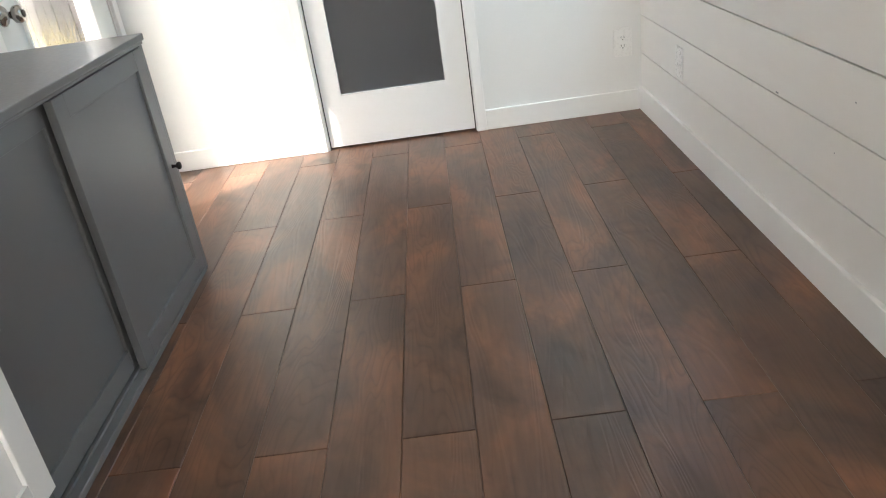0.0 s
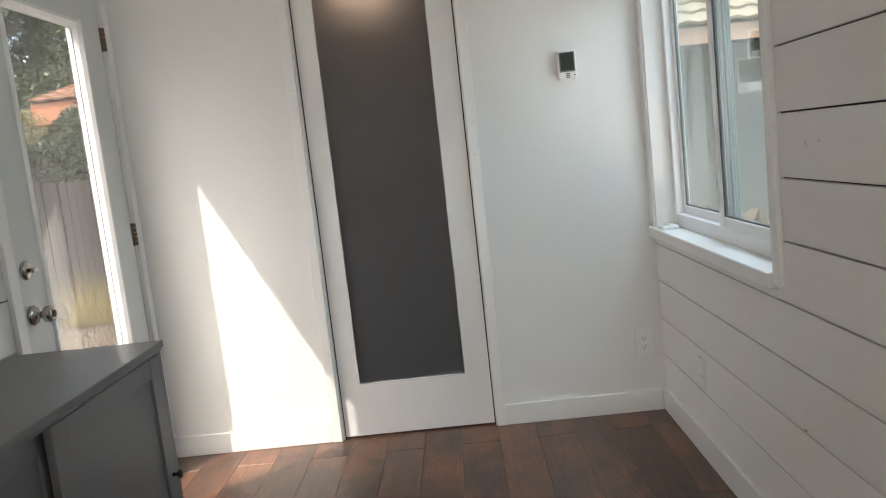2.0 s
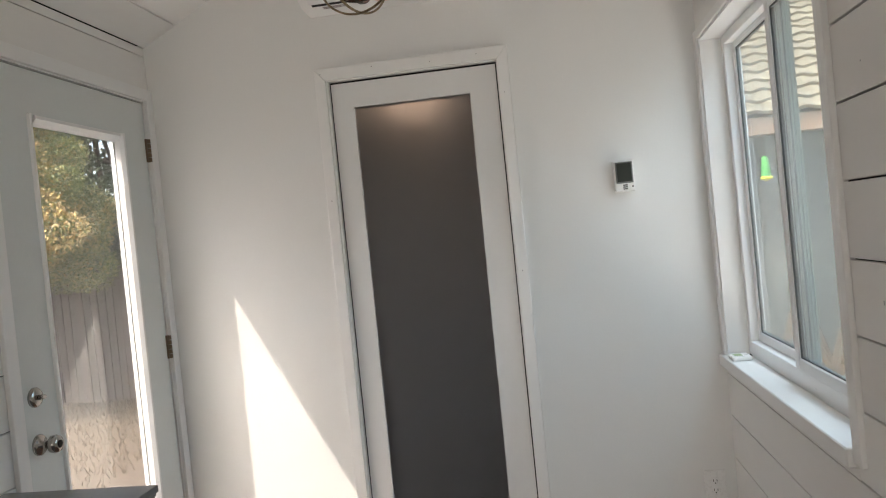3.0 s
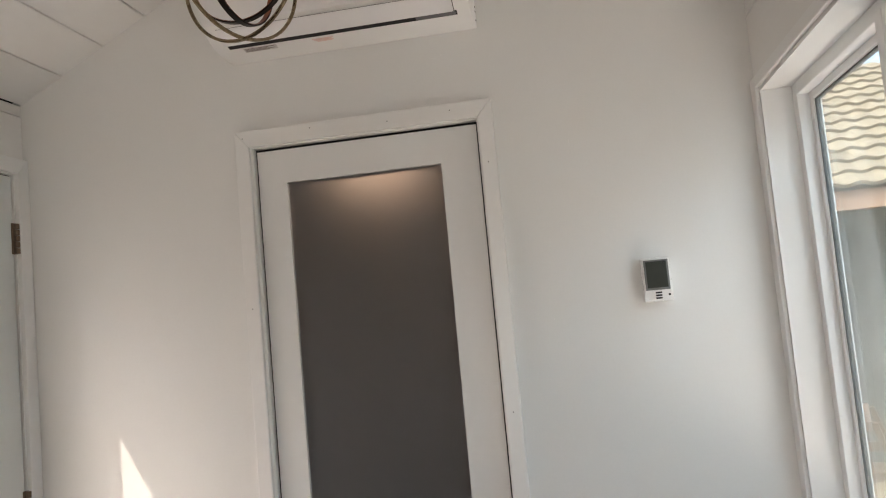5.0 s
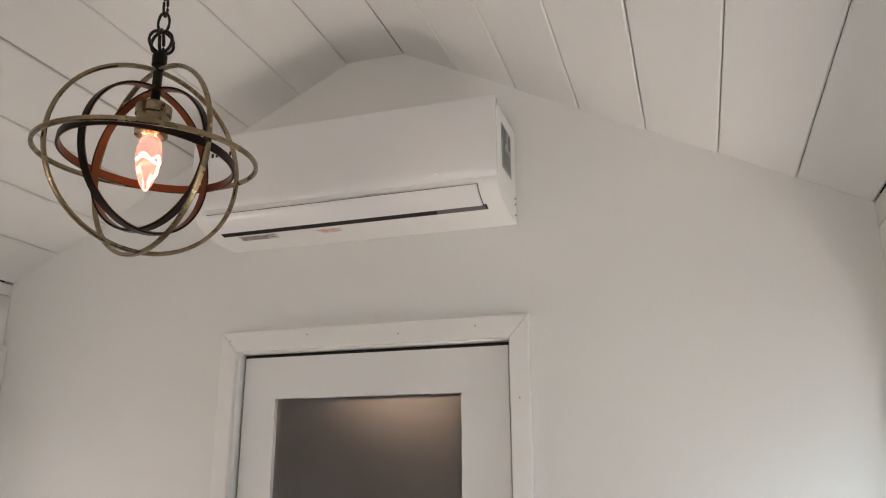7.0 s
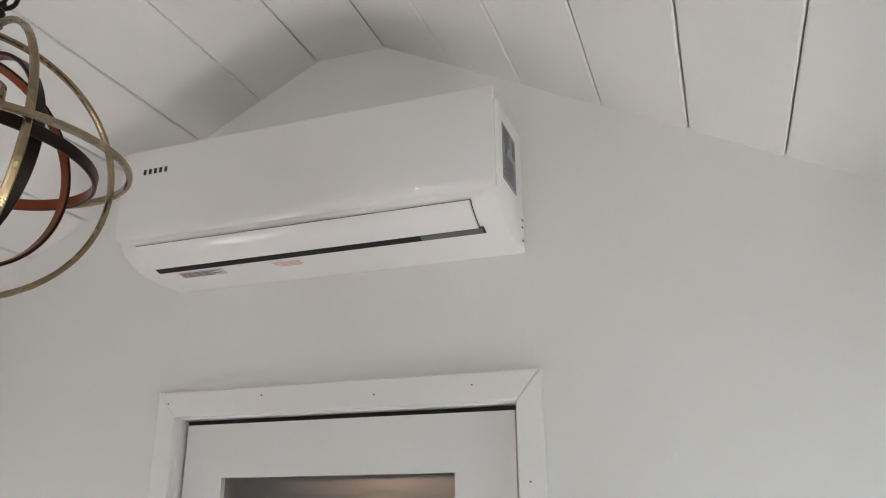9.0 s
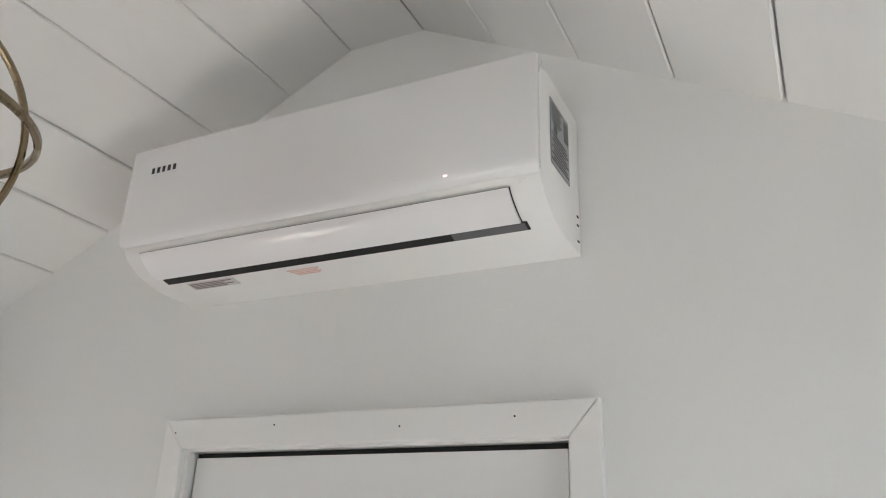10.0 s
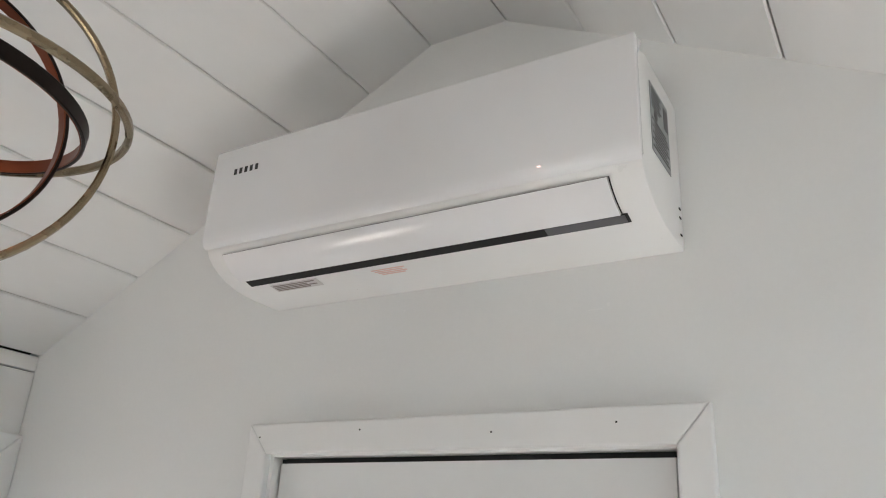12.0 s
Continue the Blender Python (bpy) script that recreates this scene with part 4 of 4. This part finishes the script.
def tree(name, label, base, height, spread, clumps, leaves, leaf, mats, seed, low=0.35, trunk=0.09):
    r = random.Random(seed)
    t = thing(name, label, "tree")
    bx0, by0, bz0 = base
    top = Vector((bx0 + r.uniform(-0.2, 0.2), by0, bz0 + height * 0.85))
    pts = [Vector(base).lerp(top, k / 6) + Vector((r.uniform(-0.05, 0.05), r.uniform(-0.05, 0.05), 0)) for k in range(7)]
    part("trunk", tube(bmesh.new(), pts, [trunk * (1 - 0.8 * k / 6) for k in range(7)], 8), BARK, t, smooth=True)
    cents = []
    for k in range(clumps):
        a = r.uniform(0, 2 * math.pi)
        h = r.uniform(low, 1.0)
        w = spread * math.sin(min(1, max(0.12, (1.02 - h) / (1.02 - low))) * math.pi * 0.62 + 0.25) * r.uniform(0.35, 1.0)
        cents.append((bx0 + w * math.cos(a), by0 + w * math.sin(a), bz0 + height * h))
    for k in range(9):
        c = Vector(cents[k * len(cents) // 9])
        s = pts[min(5, 2 + k % 4)]
        mid = s.lerp(c, 0.5) + Vector((0, 0, 0.1))
        part("limb", tube(bmesh.new(), [s, mid, s.lerp(c, 0.92)], [trunk * 0.4, trunk * 0.25, trunk * 0.08], 6), BARK, t, smooth=True)
    for j, (mat, frac, lab) in enumerate(mats):
        pick = [c for k, c in enumerate(cents) if (k % 10) / 10 < frac] if j else cents
        sz = [(spread * r.uniform(0.16, 0.30), leaves * (0.8 if j else 1) * r.uniform(0.7, 1.3), leaf) for _ in pick]
        if j:
            pick = [(c[0] + (c[0] - bx0) * 0.12, c[1] + (c[1] - by0) * 0.12, c[2] + 0.06) for c in pick]
        leaf_mesh("crown" if not j else "new_growth", pick, sz, mat, t, lab, seed + j)
    return t


tree("photinia_tree", "bushy photinia tree with green leaves and orange new tips", (-5.2, 10.6, GROUND), 3.9, 1.3, 150, 760, 0.046,
     [(LEAF_MID, 1, "dense green leaves"), (LEAF_TIP, 0.6, "orange new leaves")], 11, 0.45)
for i, (x, y, h, sp) in enumerate(((-4.4, 17.4, 6.8, 2.3), (-7.4, 16.6, 7.2, 2.4), (-10.4, 16.0, 6.6, 2.4), (-13.6, 16.4, 7.0, 2.6), (-1.6, 18.5, 6.0, 2.0), (-17, 16, 7, 2.6))):
    tree("garden_tree", "tall dark green leafy tree behind the fence", (x, y, GROUND), h, sp, 150, 330, 0.12, [(LEAF_DARK, 1, "dark green leaves")], 31 + i, 0.16, 0.14)

tree("hedge_tree", "dense dark green shrub rising just over the fence", (-3.6, 12.45, GROUND), 2.75, 0.95, 70, 330, 0.10, [(LEAF_DARK, 1, "dark green leaves")], 61, 0.15, 0.06)
tree("hedge_tree", "dense dark green shrub rising just over the fence", (-5.3, 12.5, GROUND), 2.7, 0.95, 70, 330, 0.10, [(LEAF_DARK, 1, "dark green leaves")], 62, 0.15, 0.06)


# neighbouring houses
def roof_tile_mesh(mat):
    bm = bmesh.new()
    n, w, l, t = 12, 0.27, 0.42, 0.034
    top, bot = [], []
    for i in range(n + 1):
        u = i / n
        h = 0.014 * math.sin(2 * math.pi * u)
        top.append((bm.verts.new((u * w, 0, h + t)), bm.verts.new((u * w, l, h + t * 0.6))))
        bot.append((bm.verts.new((u * w, 0, h)), bm.verts.new((u * w, l, h - t * 0.2))))
    for i in range(n):
        bm.faces.new((top[i][0], top[i + 1][0], top[i + 1][1], top[i][1]))
        bm.faces.new((bot[i][0], top[i][0], top[i][1], bot[i][1])) if i == 0 else None
        bm.faces.new((bot[i][0], bot[i + 1][0], top[i + 1][0], top[i][0]))
        bm.faces.new((bot[i][1], bot[i + 1][1], bot[i + 1][0], bot[i][0]))
    me = bpy.data.meshes.new("roof_tile")
    bmesh.ops.recalc_face_normals(bm, faces=bm.faces)
    bm.to_mesh(me)
    bm.free()
    me.materials.append(mat)
    for p in me.polygons:
        p.use_smooth = True
    me.set_sharp_from_angle(angle=radians(40))
    return me


TILE_ME, CLAY_ME = roof_tile_mesh(TILE), roof_tile_mesh(CLAY)


def house(label, x0, x1, eave_y, eave_z, rows, cols, pitch, fascia_mat, fh):
    h = thing("house", label, "house")
    wall_y = eave_y + 0.55
    part("wall", box(x0 + 0.4, x1 - 0.4, wall_y, wall_y + 5, GROUND, eave_z - 0.1), STUCCO, h, "grey stucco wall with its shade in the colour")
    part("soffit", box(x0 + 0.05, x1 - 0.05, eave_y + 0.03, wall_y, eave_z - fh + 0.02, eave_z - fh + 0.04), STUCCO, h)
    part("fascia", box(x0, x1, eave_y, eave_y + 0.03, eave_z - fh, eave_z, bev=0.003), fascia_mat, h, "painted timber fascia board")
    run = rows * 0.34 * math.cos(pitch)
    rise = rows * 0.34 * math.sin(pitch)
    roof = part("roof", prism(bmesh.new(), [(eave_y, eave_z), (eave_y + run, eave_z + rise), (eave_y + 2 * run, eave_z), ], 0, x0, x1), TILE if fascia_mat is FASCIA else CLAY, h, "wavy tile roof")
    r = random.Random(8)
    for j in range(rows):
        for i in range(cols):
            ob = new("roof_tile", TILE_ME if fascia_mat is FASCIA else CLAY_ME)
            ob.parent = roof
            ob.matrix_basis = Matrix.Translation((x0 + i * 0.27, eave_y - 0.05 + j * 0.34 * math.cos(pitch), eave_z + 0.03 + j * 0.34 * math.sin(pitch))) @ Euler((pitch - 0.075 + r.uniform(-0.01, 0.01), 0, r.uniform(-0.01, 0.01))).to_matrix().to_4x4()
    if fascia_mat is FASCIA:
        w = part("window", box(4.90, 5.23, wall_y - 0.03, wall_y + 0.01, 1.52, 1.94), SHELL, h, "small framed window")
        part("pane", box(4.925, 5.205, wall_y - 0.034, wall_y - 0.029, 1.65, 1.915), LCD, w)
        for k in range(4):
            part("grille_slat", box(5.03, 5.19, wall_y - 0.040, wall_y - 0.030, 1.545 + 0.024 * k, 1.558 + 0.024 * k), STICKERW, w)
    return h, roof, wall_y


# sawhorse, feeder, dry grass
def sawhorse(m):
    s = thing("sawhorse", "pale timber sawhorse standing on the concrete slab", "sawhorse", "sawhorses in the yard")
    part("beam", box(-0.5, 0.5, -0.045, 0.045, 0.64, 0.72, bev=0.004), PALEWOOD, s)
    for sx_ in (-0.42, 0.42):
        for sy_ in (-1, 1):
            bm = prism(bmesh.new(), [(sy_ * 0.04, 0.70), (sy_ * 0.085, 0.70), (sy_ * 0.29, 0.0), (sy_ * 0.24, 0.0)], 0, sx_ - 0.045, sx_ + 0.045, 0.002)
            part("leg", bm, PALEWOOD, s)
        part("brace", box(sx_ - 0.05, sx_ - 0.046, -0.16, 0.16, 0.32, 0.40), PALEWOOD, s)
    s.matrix_basis = m
    return s


sh = sawhorse(pose(4.10, 8.7, GROUND + 0.03, 0, 0, 66))
copy_thing(sh, pose(3.98, 9.75, GROUND + 0.03, 0, 0, 72))

feed = thing("bird_feeder", "green and yellow plastic bird feeder hanging from an eave", "bird feeder")
FX, FYY, FZ = 3.97, 10.45, 1.615
part("bottle", lathe(bmesh.new(), [(0.045, 0.04), (0.052, 0.05), (0.046, 0.13), (0.036, 0.22), (0.034, 0.24), (0.012, 0.26)], (FX, FYY, FZ), "Z", 20), FEEDG, feed, "green bottle", smooth=True)
part("tray", lathe(bmesh.new(), [(0.012, -0.016), (0.018, 0.0), (0.064, 0.008), (0.066, 0.036), (0.052, 0.042)], (FX, FYY, FZ), "Z", 20), FEEDY, feed, "yellow tray", smooth=True)
part("wire", tube(bmesh.new(), [(FX, FYY, FZ + 0.255), (FX, FYY, 2.0), (FX, FYY + 0.055, 2.118)], 0.002, 6), BLACKM, feed)


def tufts(name, label, mat, area, count, height, seed):
    g = np.random.default_rng(seed)
    x0, x1, y0, y1 = area
    p = np.stack([g.uniform(x0, x1, count), g.uniform(y0, y1, count), np.full(count, GROUND)], 1)
    a = g.uniform(0, 6.283, count)
    side = np.stack([np.cos(a), np.sin(a), 0 * a], 1) * 0.006
    lean = np.stack([g.normal(0, 0.35, count), g.normal(0, 0.35, count), np.ones(count)], 1) * (height * g.uniform(0.4, 1.2, count))[:, None]
    v = np.stack([p - side, p + side, p + lean], 1).reshape(-1, 3)
    me = bpy.data.meshes.new(name)
    me.from_pydata(v.tolist(), [], [(3 * i, 3 * i + 1, 3 * i + 2) for i in range(count)])
    me.materials.append(mat)
    return tagged(new(name, me), label, "grass", kind="stuff")


tufts("dry_grass", "dry straw-coloured grass stalks in the yard", STRAW, (-7, -2.2, 7.5, 11.3), 5000, 0.09, 4)
tufts("weeds", "tall golden dry weeds along the fence", WEED, (-3.55, -2.95, 10.6, 11.25), 330, 0.62, 5)

# ---- pieces of walls, floor and roofs ----
# shiplap boards
def lap_boards(parent, x0, x1, spans_at, ztop, seed, up=0.0):
    r = random.Random(seed)
    z = LAP0 + up - LAP * 6
    while z < ztop:
        a, b = max(z, 0.002), min(z + LAP, ztop)
        for y0, y1 in spans_at(a, b):
            g = r.uniform(0.0014, 0.0028)
            if b - a > 0.02:
                part("shiplap_board", box(x0, x1, y0 + 0.0004, y1 - 0.0004, a + g, b - g, bev=0.0014), SHIP, parent)
        z += LAP


def left_spans(a, b):
    return [(YB, YF)] if a >= EZ else [(YB, EY0), (EY1, YF)]


def right_spans(a, b):
    if b <= WZ0 - 0.046 or a >= 2.15:
        return [(YB, YF)]
    return [(YB, WY0)] if a > 2.0 or b < 0.95 else [(YB, WY0 - 0.0505), (WY1, YF)]


lap_boards(wall_left, XL - BT, XL, left_spans, ZL, 1, 0.018)
lap_boards(wall_right, XR, XR + BT, right_spans, ZR, 2)
for a in ((XL - BT, XL, EY0, EY1, EZ, LAP0 + 0.018 + LAP * 7 - 0.002),):
    part("shiplap_board", box(*a, bev=0.0012), SHIP, wall_left)
part("shiplap_board", box(XR, XR + BT, WY0, YF, LAP0 - LAP + 0.001, WZ0 - 0.045), SHIP, wall_right)
part("shiplap_board", box(XR, XR + BT, WY0, YF, WZ1 + 0.001, LAP0 + LAP * 8 - 0.0015, bev=0.0012), SHIP, wall_right)

for ny, nz, w, hh in ((3.443, 0.4215, 0.016, 0.005), (3.05, 0.50, 0.006, 0.003), (3.12, 0.36, 0.004, 0.003), (3.30, 1.16, 0.010, 0.002), (3.37, 1.150, 0.003, 0.009), (3.38, 1.62, 0.003, 0.003), (2.98, 0.74, 0.004, 0.003)):
    part("nick", box(XR - 0.0004, XR + 0.001, ny - w / 2, ny + w / 2, nz, nz + hh), STICKER, wall_right)

# floor planks: rows along the room, joints staggered by half a plank
PW, PL = 0.1608, 1.272
row0 = 0.5 - 4 * PW
k = 0
while True:
    a, b = row0 + k * PW, row0 + (k + 1) * PW
    if a >= XR:
        break
    a2, b2 = max(a, XL + 0.001), min(b, XR - 0.001)
    start = (2.738 if k % 2 == 0 else 3.374) - 4 * PL
    for j in range(7):
        y0, y1 = max(start + j * PL, YB), min(start + (j + 1) * PL, YF + 0.05)
        if y1 - y0 < 0.02 or b2 - a2 < 0.02:
            continue
        bm = box(-(b2 - a2) / 2 + 0.0003, (b2 - a2) / 2 - 0.0003, -(y1 - y0) / 2 + 0.0006, (y1 - y0) / 2 - 0.0006, -0.012, 0.0, bev=0.0014)
        part("plank", bm, FLOOR, floor, at=pose((a2 + b2) / 2, (y0 + y1) / 2, 0))
    k += 1

house("neighbouring house with pale wavy roof tiles and a beige fascia", 3.3, 10.5, 10.5, 2.30, 14, 27, radians(28), FASCIA, 0.19)
house("neighbouring house corner with terracotta fascia and tiled roof", -5.0, -1.2, 13.4, 2.62, 5, 14, radians(14), ORANGE, 0.33)
